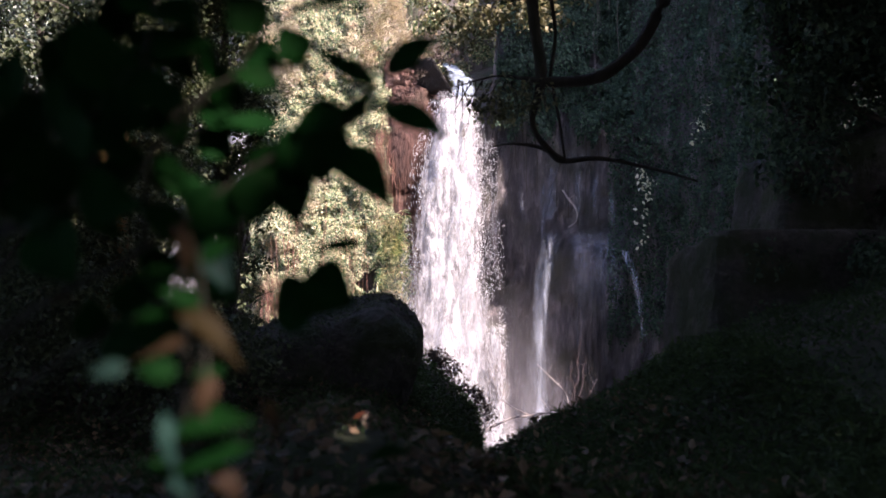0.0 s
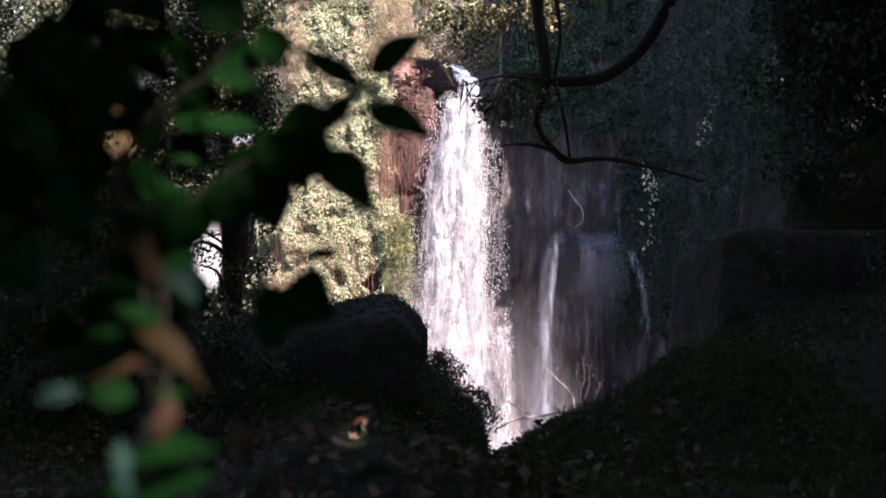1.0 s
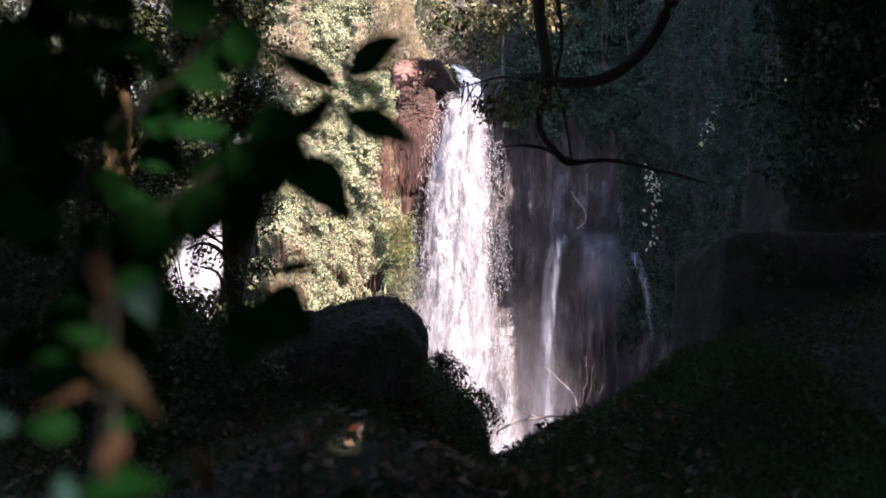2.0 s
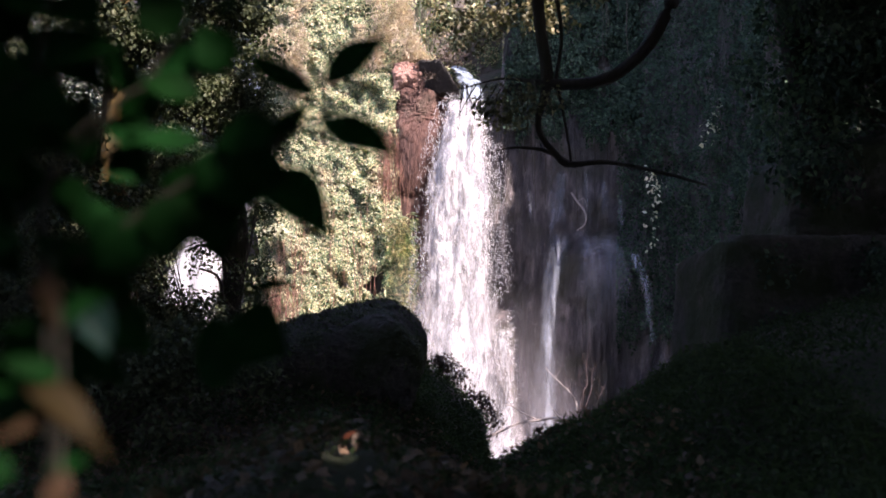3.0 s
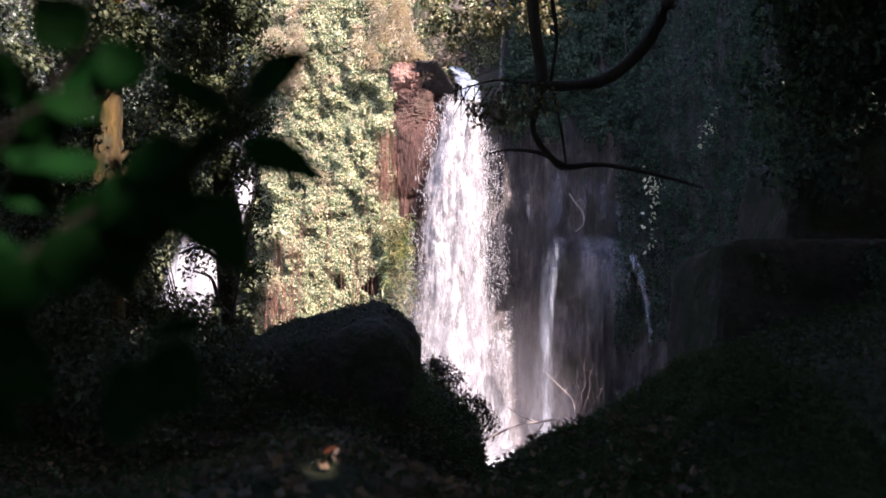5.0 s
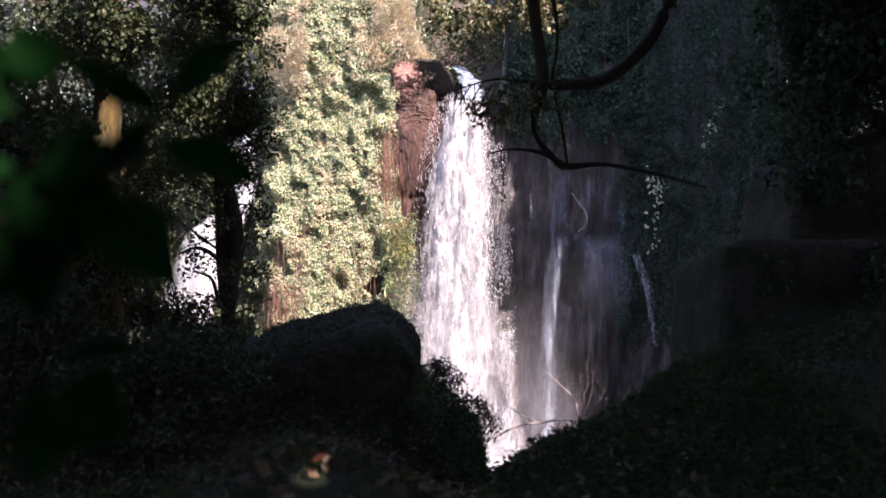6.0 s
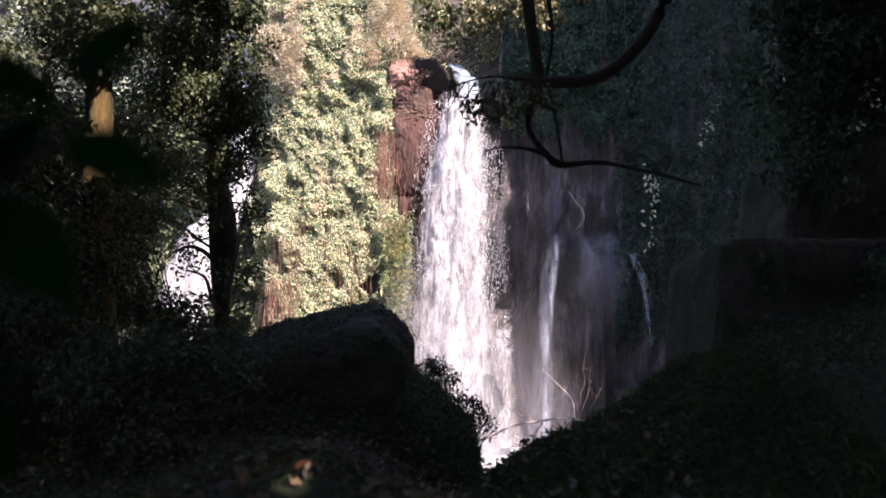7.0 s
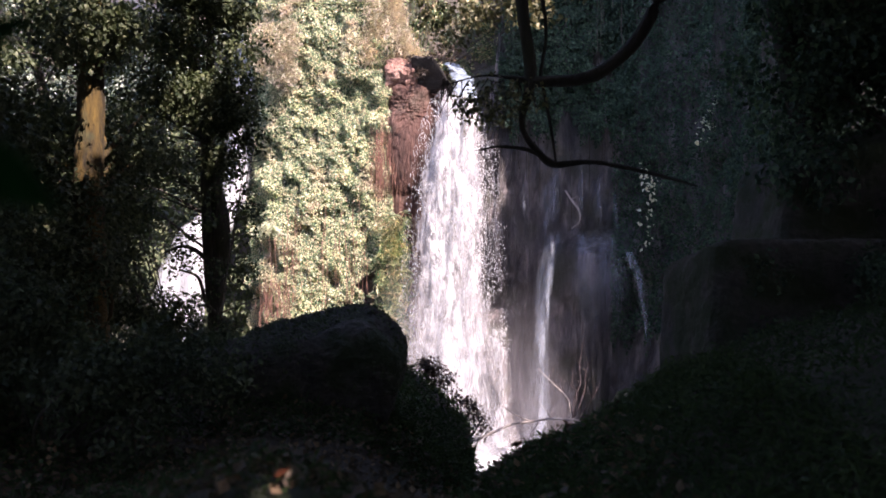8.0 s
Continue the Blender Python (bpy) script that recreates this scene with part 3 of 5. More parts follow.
ivy_cover("ivy", "sunlit yellow-green ivy hanging thickly on the cliff", along(-6.0), along(-1.45), -3.2, 9.5, 225000, 0.049, LIT_IVY, 201, 0.44, -0.6)
# Dark leaves here put shade where the sun would reach the rock.
ivy_cover("ivy", "ivy curtain above the streams, its leaves darkened as shade", along(1.6), along(2.4), 3.3, 10.5, 5200, 0.085, SHADED_IVY, 216, 0.4, -0.3)
ivy_cover("ivy", "ivy curtain in the shade, its leaves darkened to match", along(1.75), along(5.6), 2.9, 10.5, 42000, 0.085, SHADED_IVY, 211, 0.6, -0.4)
ivy_cover("ivy", "ivy curtain in the shade, its leaves darkened to match", along(5.0), STEP[-1] - 31, -3.0, 11, 98000, 0.085, SHADED_IVY, 221, 0.6, -0.6)
# Lower creepers take the dark tree leaves, upper ones the tones painted as sunlit.
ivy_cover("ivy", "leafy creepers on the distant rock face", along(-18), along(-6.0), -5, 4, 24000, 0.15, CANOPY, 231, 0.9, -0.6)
ivy_cover("ivy", "sunlit creepers high on the distant rock face", along(-18), along(-6.0), 3, 11.5, 26000, 0.13, LIT_FAR_LEAF, 241, 0.9, -0.5)

# ---- rocks ----


def rock(name, place, half, material, label, seed, square=0.6, rough=0.16, n=64, turn=0.0):
    """A weathered block: a rounded box broken by ledges and pits."""
    u = np.linspace(0, 2 * np.pi, n, endpoint=False)
    v = np.linspace(-np.pi / 2, np.pi / 2, n // 2)
    Uu, Vv = np.meshgrid(u, v, indexing="ij")

    def power(a):
        return np.sign(a) * np.abs(a) ** square
    p = np.stack([power(np.cos(Vv)) * power(np.cos(Uu)), power(np.cos(Vv)) * power(np.sin(Uu)), power(np.sin(Vv))], -1)
    k = 1 + rough * wobble(p, 1.3, seed, 4) + 0.5 * rough * np.abs(wobble(p * np.array([1, 1, 2.0]), 2.6, seed + 4, 3)) + 0.25 * rough * wobble(p, 8, seed + 8, 3)
    p = p * k[..., None] * np.array(half)
    ob = raw(name, p, grid_faces(n, n // 2, True), material)
    ob.matrix_world = pose(*place, 0, 0, turn)
    return tagged(ob, label, "rock")


def cut_rock(name, place, planes, material, label, seed, rough=0.06, n=110, sharp=14):
    """A broken block: cut by planes (normal and distance from its middle), its edges worn round and its faces pitted."""
    Uu, Vv = np.meshgrid(np.linspace(0, 2 * np.pi, n, endpoint=False), np.linspace(-np.pi / 2, np.pi / 2, n // 2), indexing="ij")
    d = np.stack([np.cos(Vv) * np.cos(Uu), np.cos(Vv) * np.sin(Uu), np.sin(Vv)], -1)
    near = 0
    for a, b, c, h in planes:
        k = math.sqrt(a * a + b * b + c * c)
        near = near + (np.maximum((d @ np.array((a, b, c))) / k, 0) / h) ** sharp
    p = d * (near ** (-1 / sharp))[..., None]
    p = p + d * (rough * wobble(p, 2.2, seed, 4) + 0.45 * rough * np.abs(wobble(p * np.array([1, 1, 2.2]), 6.5, seed + 4, 3)) + 0.2 * rough * wobble(p, 19, seed + 8, 2))[..., None]
    ob = raw(name, p, grid_faces(n, n // 2, True), material)
    ob.matrix_world = pose(*place)
    return tagged(ob, label, "rock")


cut_rock("boulder", (-0.76, 8.1, EYE - 0.93), [(1, 0, 0.05, 0.6), (0.66, -0.1, 0.75, 0.53), (-0.2, -0.1, 0.98, 0.41), (0.91, 0, -0.4, 0.54), (-1, 0, 0.35, 0.8), (0.1, -1, 0.15, 0.5),
                                            (-0.1, -0.7, 0.75, 0.5), (0, 1, 0, 0.5), (0, 0, -1, 0.9)], BOULDER, "big dark weathered boulder with a mossy top", 301, 0.085, 140, 18)
def mossy(ob, count, size, seed, material, least=0.35):
    """A ragged coat of moss and small fronds on the upward faces of a rock, as a part of it."""
    rng = np.random.default_rng(seed)
    faces = [p for p in ob.data.polygons if p.normal.z > least]
    area = np.array([p.area for p in faces])
    pick = rng.choice(len(faces), count, p=area / area.sum())
    c = np.array([faces[i].center[:] for i in pick]) + rng.normal(0, 0.012, (count, 3))
    nz = np.array([faces[i].normal[:] for i in pick])
    patch = wobble(c, 2.6, seed, 3) > -0.25
    c, nz = c[patch], nz[patch]
    v, f = foliage(c + nz * 0.004, nz * 0.5 + np.array([0, -0.3, 0.2]), size * rng.uniform(0.5, 1.6, len(c)), seed + 1, 0.1, 0.9)
    part = raw("moss", v, f, material, ob, "dark green moss and small fronds")
    return tagged(part, "dark green moss and small fronds", kind="stuff")


mossy(bpy.data.objects["boulder"], 5200, 0.022, 302, DARK_SHRUB)
rock("boulder", (-1.6, 8.5, EYE - 1.4), (0.6, 0.5, 0.66), BOULDER, "low dark boulder leaning on the bigger one", 306, 0.8)
cut_rock("lip_rock", (-0.9, 28.25, EYE + 5.2), [(-0.05, -0.15, 1, 0.4), (0.15, -1, 0.5, 0.6), (0.3, -1, -0.9, 0.55), (1, -0.2, 0.1, 0.62), (-1, 0, 0.1, 0.75), (0.5, -0.6, 0.7, 0.6),
                                             (0, 1, 0, 0.8), (0, 0, -1, 0.7)], LIT_LIP_STONE, "pinkish rough ledge, toned as sunlit, beside the head of the waterfall", 311, 0.2, 120, 9)
cut_rock("lip_rock", (-0.95, 28.2, EYE + 4.2), [(0, 0, 1, 0.6), (0.15, -1, 0.12, 0.62), (-0.6, -1, 0, 0.66), (1, -0.3, 0.2, 0.62), (-1, 0, 0, 0.7), (0, 1, 0, 0.7), (0, 0, -1, 2.6),
                                              (0.3, -1, -0.18, 0.78)], RED_ROCK, "reddish buttress of rock under the ledge", 317, 0.2, 120, 6)
cut_rock("lip_rock", (-0.48, 27.9, EYE + 4.98), [(0.82, 0, 0.57, 0.42), (0.05, 0, -1, 0.38), (-1, 0, 0, 0.45), (0.1, 0.1, 1, 0.42), (-0.35, -1, -0.75, 0.3), (0, 1, 0, 0.6)],
         SHADED_WET_STONE, "wet wedge of rock beside the chute, darkened as if shaded", 321, 0.09, 110, 20)
for k, (x, y, h, r) in enumerate(((5.0, 25.0, -4.3, 0.7), (5.9, 24.6, -3.9, 0.8), (4.3, 25.2, -4.9, 0.6))):
    rock("pool_rock", (x, y, EYE + h), (r, r * 0.8, r), BOULDER, "dark wet mossy rock at the pool edge", 800 + k, 0.8, 0.4, 44, 40 * k)
rock("bank_rock", (-2.6, 8.9, EYE - 1.5), (0.9, 0.7, 0.6), BOULDER, "dark rock sunk in the bank", 341, 0.8)
cut_rock("overgrown_rock", (2.95, 7.2, EYE - 0.52), [(-1, -0.1, 0.04, 1.08), (0, 0.2, 1, 0.58), (0.05, -1, 0.12, 0.5), (1, 0, 0.2, 1.3), (0, 1, 0, 0.6), (0, 0, -1, 1.0), (-0.5, -1, 0.2, 0.95)],
         BOULDER, "dark flat-topped rock overgrown with creepers", 351, 0.045, 110, 20)
cut_rock("overgrown_rock", (3.62, 8.0, EYE - 0.05), [(-1, -0.1, 0.1, 1.0), (-0.35, -0.1, 1, 1.0), (0.05, -1, 0.12, 0.5), (1, 0, 0.2, 1.3), (0, 1, 0, 0.6), (0, 0, -1, 1.2)],
         BOULDER, "tall dark rock standing behind the flat-topped one", 353, 0.06, 100, 16)

# A bare reddish rib of rock next to the water, standing a little proud of the cliff.
rib_s, rib_h = np.meshgrid(np.linspace(along(-1.5), along(-0.3), 40), np.linspace(-3.5, 5.0, 110), indexing="ij")
rib = cliff_at(rib_s, rib_h) + cliff_out(rib_s) * (0.04 + 0.3 * np.sin(np.pi * np.linspace(0, 1, 40)) ** 0.7)[:, None, None]
rib += cliff_out(rib_s) * (0.22 * wobble(rib * np.array([1, 1, 0.3]), 2.6, 361, 4))[..., None]
tagged(raw("cliff_rib", rib, grid_faces(40, 110), RED_ROCK), "bare reddish-brown rock rib beside the water", "cliff", kind="structure")


def hanging(name, label, x0, x1, h0, h1, count, seed, material, reach=0.5, thick=0.012, out=0.35):
    """Roots and dry stems hanging down the face, each a thin wavering strand."""
    rng = np.random.default_rng(seed)
    pieces = []
    for _ in range(count):
        s = rng.uniform(along(x0), along(x1))
        top, low = rng.uniform((h0 + h1) / 2, h1), rng.uniform(h0, (h0 + h1) / 2 + reach)
        h = np.linspace(top, min(low, top - 0.3), 6)
        ss = s + np.cumsum(rng.normal(0, 0.055, 6))
        p = cliff_at(ss, h) + cliff_out(ss) * (out + rng.uniform(-0.08, 0.12))
        p[:, :2] = p[:, :2].mean(0) * 0.45 + p[:, :2] * 0.55
        pieces.append(tube([(*q, thick * rng.uniform(0.5, 1.3)) for q in p], 9, 4, 0.1, seed))
    v, f = joined(pieces)
    return tagged(raw(name, v, f, material), label, "roots", kind="stuff")


hanging("hanging_roots", "reddish dry roots hanging down the sunlit cliff", -2.05, -1.35, 0.8, 3.9, 110, 371, ROOT, 0.9, 0.0045, 0.42)
hanging("hanging_roots", "reddish dry roots hanging down the sunlit cliff", -5.3, -4.4, -2.7, -0.7, 90, 372, ROOT, 0.7, 0.005, 0.5)
hanging("hanging_roots", "reddish dry stems trailing through the sunlit ivy", -5.0, -1.6, -2.4, 1.6, 46, 374, ROOT, out=0.5, thick=0.005)
hanging("hanging_roots", "thin dark roots hanging in the shade", 2.0, 5.4, 0.5, 4.5, 16, 373, BARK, out=0.25, thick=0.01)

hanging("hanging_roots", "thin brown stems hanging over the shaded ivy", 4.3, 4.7, 4.8, 8.5, 3, 375, BARK, 1.2, 0.01, 0.75)
hanging("hanging_roots", "thin brown stems hanging over the shaded ivy", 5.0, 5.5, 4.9, 9.0, 3, 376, BARK, 1.2, 0.014, 0.8)


def tufts(name, label, places, facing, size, seed, material, blades=26, droop=0.5):
    """Dry grass: long narrow blades springing from each place."""
    rng = np.random.default_rng(seed)
    p = np.repeat(places, blades, 0) + rng.normal(0, 0.12, (len(places) * blades, 3))
    narrow = (BLADE * np.array([0.06, 1, 1]), BLADE_F)
    v, f = foliage(p, np.tile(facing, (len(p), 1)), size * rng.uniform(0.5, 1.4, len(p)), seed, droop, 0.9, narrow)
    return tagged(raw(name, v, f, material), label, "grass", kind="stuff")


def on_cliff(x0, x1, h0, h1, count, seed, out=0.3):
    rng = np.random.default_rng(seed)
    s, h = rng.uniform(along(x0), along(x1), count), rng.uniform(h0, h1, count)
    return cliff_at(s, h) + cliff_out(s) * out


tufts("dry_grass", "straw-coloured dry grass on the cliff top", on_cliff(-2.3, -0.7, 5.4, 9.5, 150, 381, 0.3), (0.2, -1, 0.4), 0.17, 382, STRAW, 60, 0.2)
tufts("dry_grass", "straw-coloured dry grass on the cliff", on_cliff(-5.2, -4.1, 5.0, 6.8, 50, 383, 0.6), (0.2, -1, 0.4), 0.15, 384, STRAW, 70, 0.2)
tufts("dry_grass", "straw-coloured dry grass over the red rock", on_cliff(-1.9, -0.9, 5.7, 6.3, 16, 387, 0.7), (0.2, -1, 0.2), 0.2, 388, STRAW, 18)
tufts("dry_grass", "green grass at the water's edge", on_cliff(-1.75, -1.25, -2.6, 1.0, 60, 385, 0.7), (0.2, -1, 0.2), 0.27, 386, LIT_IVY, 60, 0.3)

# ---- trees and branches ----
# Openings cut in the added leaf roof so that the sun lights chosen places (x, y, height over the eye, radius).
GAPS = [(-0.165, 0.66, -0.04, 0.034), (-0.18, 0.6, -0.076, 0.022), (-0.15, 0.615, -0.12, 0.034), (-0.262, 2.95, -0.53, 0.022), (-0.18, 0.872, 0.158, 0.026), (-0.18, 0.872, 0.114, 0.02),
        (-3.6, 10.6, 1.5, 0.16), (-3.56, 10.6, 1.22, 0.15), (-3.6, 10.6, 2.75, 0.1), (0.5, 8.9, 2.35, 0.55)]


def roofed(v, f, per_leaf):
    """Leaves that leave the gaps open."""
    corners = np.asarray(v).reshape(-1, per_leaf, 3)
    c = corners.mean(1)
    keep = np.ones(len(c), bool)
    d = np.array(SUN)
    share = np.array([((1 - i) * (1 - j), i * (1 - j), j * (1 - i), i * j) for i in np.linspace(0, 1, 7) for j in np.linspace(0, 1, 7)])
    for x, y, z, r in GAPS:
        q = c - np.array((x, y, z + EYE))
        close = np.where(np.linalg.norm(q - (q @ d)[:, None] * d, axis=1) < r + 0.6)[0]
        q = np.einsum("gk,nki->ngi", share, corners[close]) - np.array((x, y, z + EYE))
        keep[close] &= (np.linalg.norm(q - (q @ d)[..., None] * d, axis=2) > r).all(1)
    n = len(f) // len(c)
    idx = np.where(keep)[0]
    new_f = (np.asarray(f).reshape(len(c), n, -1)[0][None] + (np.arange(len(idx)) * per_leaf)[:, None, None]).reshape(-1, np.shape(f)[1])
    return np.asarray(v).reshape(-1, per_leaf, 3)[idx].reshape(-1, 3), new_f


def in_gap(p, spare):
    """Whether any of the places p stands in the way of the sun's path to a gap's place."""
    d = np.array(SUN)
    for x, y, z, r in GAPS:
        q = np.asarray(p) - np.array((x, y, z + EYE))
        k = q @ d
        if ((np.linalg.norm(q - k[:, None] * d, axis=1) < r + spare) & (k > 1.5)).any():
            return True
    return False


def tree(name, label, base, top, radius, limb_ends, clump_r, leaves, leaf_size, seed, bark=BARK, leaf_mat=CANOPY, bend=0.25, lean=(0, 0), group=""):
    """Trunk, a limb to each crown clump, and a crown of small leaves."""
    rng = np.random.default_rng(seed)
    ob = thing(name, base, label, "tree", group)
    h = top - base[2]
    bends = rng.normal(0, bend, (5, 2))
    trunk = [(bends[i, 0] * (i > 0) + lean[0] * i / 4, bends[i, 1] * (i > 0) + lean[1] * i / 4, h * i / 4, radius * (1 - 0.17 * i)) for i in range(5)]
    trunk[0] = (0, 0, -0.3, radius * 1.35)
    v, f = tube(trunk, 26, 12, 0.2, seed)
    raw("trunk", v, f, bark, ob, smooth=True)
    c = spline(trunk, 30)
    ends = np.asarray(limb_ends, float) - np.array(base)
    for e in ends:
        k = int(np.clip((e[2] - 0.35 * np.linalg.norm(e[:2] - c[15, :2])) / h, 0.25, 0.97) * 29)
        a = c[k]
        m = a[:3] * 0.45 + e * 0.55 + rng.normal(0, 0.12, 3) * np.linalg.norm(e - a[:3])
        way = [(*a[:3], a[3] * 0.24), (*m, a[3] * 0.13), (*e, 0.006)]
        if in_gap(spline(way, 160)[:, :3] + np.array(base), 0.13):
            continue
        v, f = tube(way, 10, 6, 0.2, seed + 1)
        raw("limb", v, f, bark, ob, smooth=True)
    v, f = clumps(ends, clump_r * rng.uniform(0.7, 1.3, len(ends)), leaves, leaf_size, seed + 2)
    v, f = roofed(v + np.array(base), f, 4)
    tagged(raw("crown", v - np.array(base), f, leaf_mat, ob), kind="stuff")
    return ob


def spots(seed, n, lo, hi):
    return np.random.default_rng(seed).uniform(lo, hi, (n, 3))


forked = tree("tree", "dark forked broadleaf tree on the bank before the falls", (-2.63, 12.7, EYE - 2.4), EYE + 4.6, 0.11,
     np.vstack([spots(401, 16, (-6.4, 11.6, EYE + 0.9), (-2.9, 13.6, EYE + 4.4)), spots(403, 14, (-3.6, 12.0, EYE + 1.2), (-2.75, 12.6, EYE + 4.0)),
                spots(405, 8, (-2.8, 12.1, EYE + 1.7), (-2.45, 12.6, EYE + 3.6))]),
     0.42, 800, 0.06, 402, bend=0.08, lean=(-0.35, 0))
v, f = tube([(-0.26, 0.05, -0.3, 0.1), (-0.25, 0.05, 1.2, 0.08), (-0.2, 0.02, 2.0, 0.1), (-0.14, 0.0, 2.7, 0.11), (-0.3, 0.1, 3.6, 0.09), (-0.6, 0.15, 5.2, 0.06)], 30, 10, 0.3, 404)
raw("trunk", v, f, BARK, forked, smooth=True)
v, f = tube([(-0.12, 0.05, 1.9, 0.05), (-0.35, -0.05, 2.35, 0.035), (-0.6, -0.1, 2.5, 0.025), (-0.85, -0.1, 2.42, 0.012)], 16, 6, 0.25, 406)
raw("limb", v, f, BARK, forked, smooth=True)
v, f = tube([(-0.05, 0.0, 1.5, 0.045), (-0.3, -0.1, 1.75, 0.03), (-0.42, -0.1, 2.1, 0.022), (-0.66, -0.12, 2.2, 0.01)], 16, 6, 0.25, 408)
raw("limb", v, f, BARK, forked, smooth=True)
v, f = clumps(spots(409, 46, (-3.7, 12.1, EYE - 0.75), (-2.2, 12.7, EYE + 2.0)) - np.array(forked.location), 0.2, 56, 0.05, 410)
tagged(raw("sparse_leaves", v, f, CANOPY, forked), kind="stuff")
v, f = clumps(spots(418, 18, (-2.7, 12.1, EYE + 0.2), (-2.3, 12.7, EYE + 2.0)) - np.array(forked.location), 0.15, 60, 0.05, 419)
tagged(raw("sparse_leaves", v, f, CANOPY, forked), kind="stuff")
rng = np.random.default_rng(416)
for k in range(14):
    z, side = rng.uniform(1.6, 4.2), rng.choice((-1, -1, 1))
    a = np.array((-0.15, 0.0, z))
    e = a + np.array((side * rng.uniform(0.3, 0.9), rng.uniform(-0.3, 0.2), rng.uniform(-0.3, 0.3)))
    v, f = tube([(*a, 0.014), (*(a * 0.5 + e * 0.5 + rng.normal(0, 0.06, 3)), 0.008), (*e, 0.003)], 12, 5, 0.2, 417 + k)
    raw("limb", v, f, BARK, forked, smooth=True)
tree("tree", "pale-barked tree in dark foliage", (-3.75, 10.7, EYE - 1.4), EYE + 5.2, 0.205,
     np.vstack([spots(411, 22, (-6.6, 10.9, EYE + 0.6), (-2.9, 12.0, EYE + 1.9)), spots(413, 16, (-6.6, 10.9, EYE - 0.9), (-3.9, 12.0, EYE + 0.9)), spots(414, 16, (-4.6, 9.9, EYE - 1.2), (-3.5, 10.4, EYE + 0.6)), spots(415, 6, (-4.2, 10.0, EYE + 1.9), (-3.2, 10.4, EYE + 2.5))]), 0.6, 900, 0.06, 412, PALE_BARK, bend=0.1, lean=(0.2, 0))
tree("tree", "dark tree with dense drooping foliage", (-5.6, 9.5, EYE - 0.6), EYE + 5.0, 0.16,
     np.vstack([spots(421, 22, (-7.5, 8.8, EYE - 0.8), (-4.0, 10.6, EYE + 1.9)), spots(423, 14, (-5.6, 8.8, EYE + 0.4), (-3.95, 9.6, EYE + 1.6))]), 0.65, 900, 0.065, 422)
for k, (x, y) in enumerate(((-8.3, 14.5), (-7.0, 17.5), (-10.5, 19.5), (-5.6, 15.5))):
    tree("tree", "slender tree in the grove before the far cliff", (x, y, float(ground_at(x, y)) + EYE), EYE + 7.5, 0.14,
         spots(451 + k, 22, (x - 2.4, y - 1.6, EYE + 0.6), (x + 1.6, y + 1.6, EYE + 7.0)), 0.7, 230, 0.11, 461 + k, group="grove trees")

# Unseen trees added round the eye to shut out the sky over the near bank: foot x, y, crown x, y.
for k, (x, y, cx, cy) in enumerate(((-5, -3.5, -3.5, -1.5), (4.6, -3.0, 4, -2), (4.8, 1.6, 2.2, 4.5), (-7.2, 2.5, -5.5, 5.5), (9.5, 3, 8.5, 4),
                                    (0, -9.5, 0, -8.5), (8.5, -9, 8.5, -8.5), (-9.5, -8, -9, -6), (-13, 5, -12, 5), (14, -3, 14, -3), (-13, 12, -13, 13),
                                    (6.5, 7.5, 5.0, 8.5), (6.5, -5.5, 6, 0.5), (-4, -6.5, 1.0, 0.5), (6.8, -6.5, 3.2, -4.2))):
    z = float(ground_at(x, y)) + EYE
    tall = tree("shade_tree", "unseen tree added so that its crown shades the bank", (x, y, z), EYE + 8.5, 0.3,
         spots(471 + k, 32, (cx - 4.2, cy - 4.2, EYE + 5.4), (cx + 4.2, cy + 4.2, EYE + 9.0)), 1.5, 210, 0.36, 491 + k, bend=0.15, group="tall trees on the bank")

# Unseen sprays of finer leaves, added low in the crowns to leave only small flecks of sun on the shrub and the bank.
for k, (x, y, z, spread) in enumerate(((-0.17, 0.72, 0.02, 0.75), (-0.262, 2.95, -0.53, 0.5))):
    rng = np.random.default_rng(521 + k)
    n = 10000 if k == 0 else 4500
    side = Vector((1, 0, 0)).cross(SUN).normalized()
    u, w = np.array(side), np.array(SUN.cross(side))
    r, a = spread * np.sqrt(rng.random(n)), rng.uniform(0, 2 * np.pi, n)
    p = np.array((x, y, z + EYE)) + np.array(SUN) * rng.uniform(8.0, 9.6, n)[:, None] + u * (r * np.cos(a))[:, None] + w * (r * np.sin(a))[:, None]
    v, f = foliage(p, np.tile(np.array(SUN), (n, 1)), 0.1 * rng.uniform(0.6, 1.3, n), 523 + k, 0.2, 0.5)
    v, f = roofed(v, f, 4)
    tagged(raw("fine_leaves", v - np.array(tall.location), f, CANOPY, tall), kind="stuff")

branch_tree = thing("overhanging_tree", (3.6, 8.8, EYE + 0.3), "dark leaning tree with bare arching branches", "tree")


def bough(name, points, n=22, sides=8, parent=branch_tree, bark=SHADED_BARK, seed=5, lift=EYE, under=None):
    v, f = tube([(x, y, z + lift, r) for x, y, z, r in points], n, sides, 0.25, seed)
    return raw(name, local(v, parent), f, bark, under or parent, smooth=True)


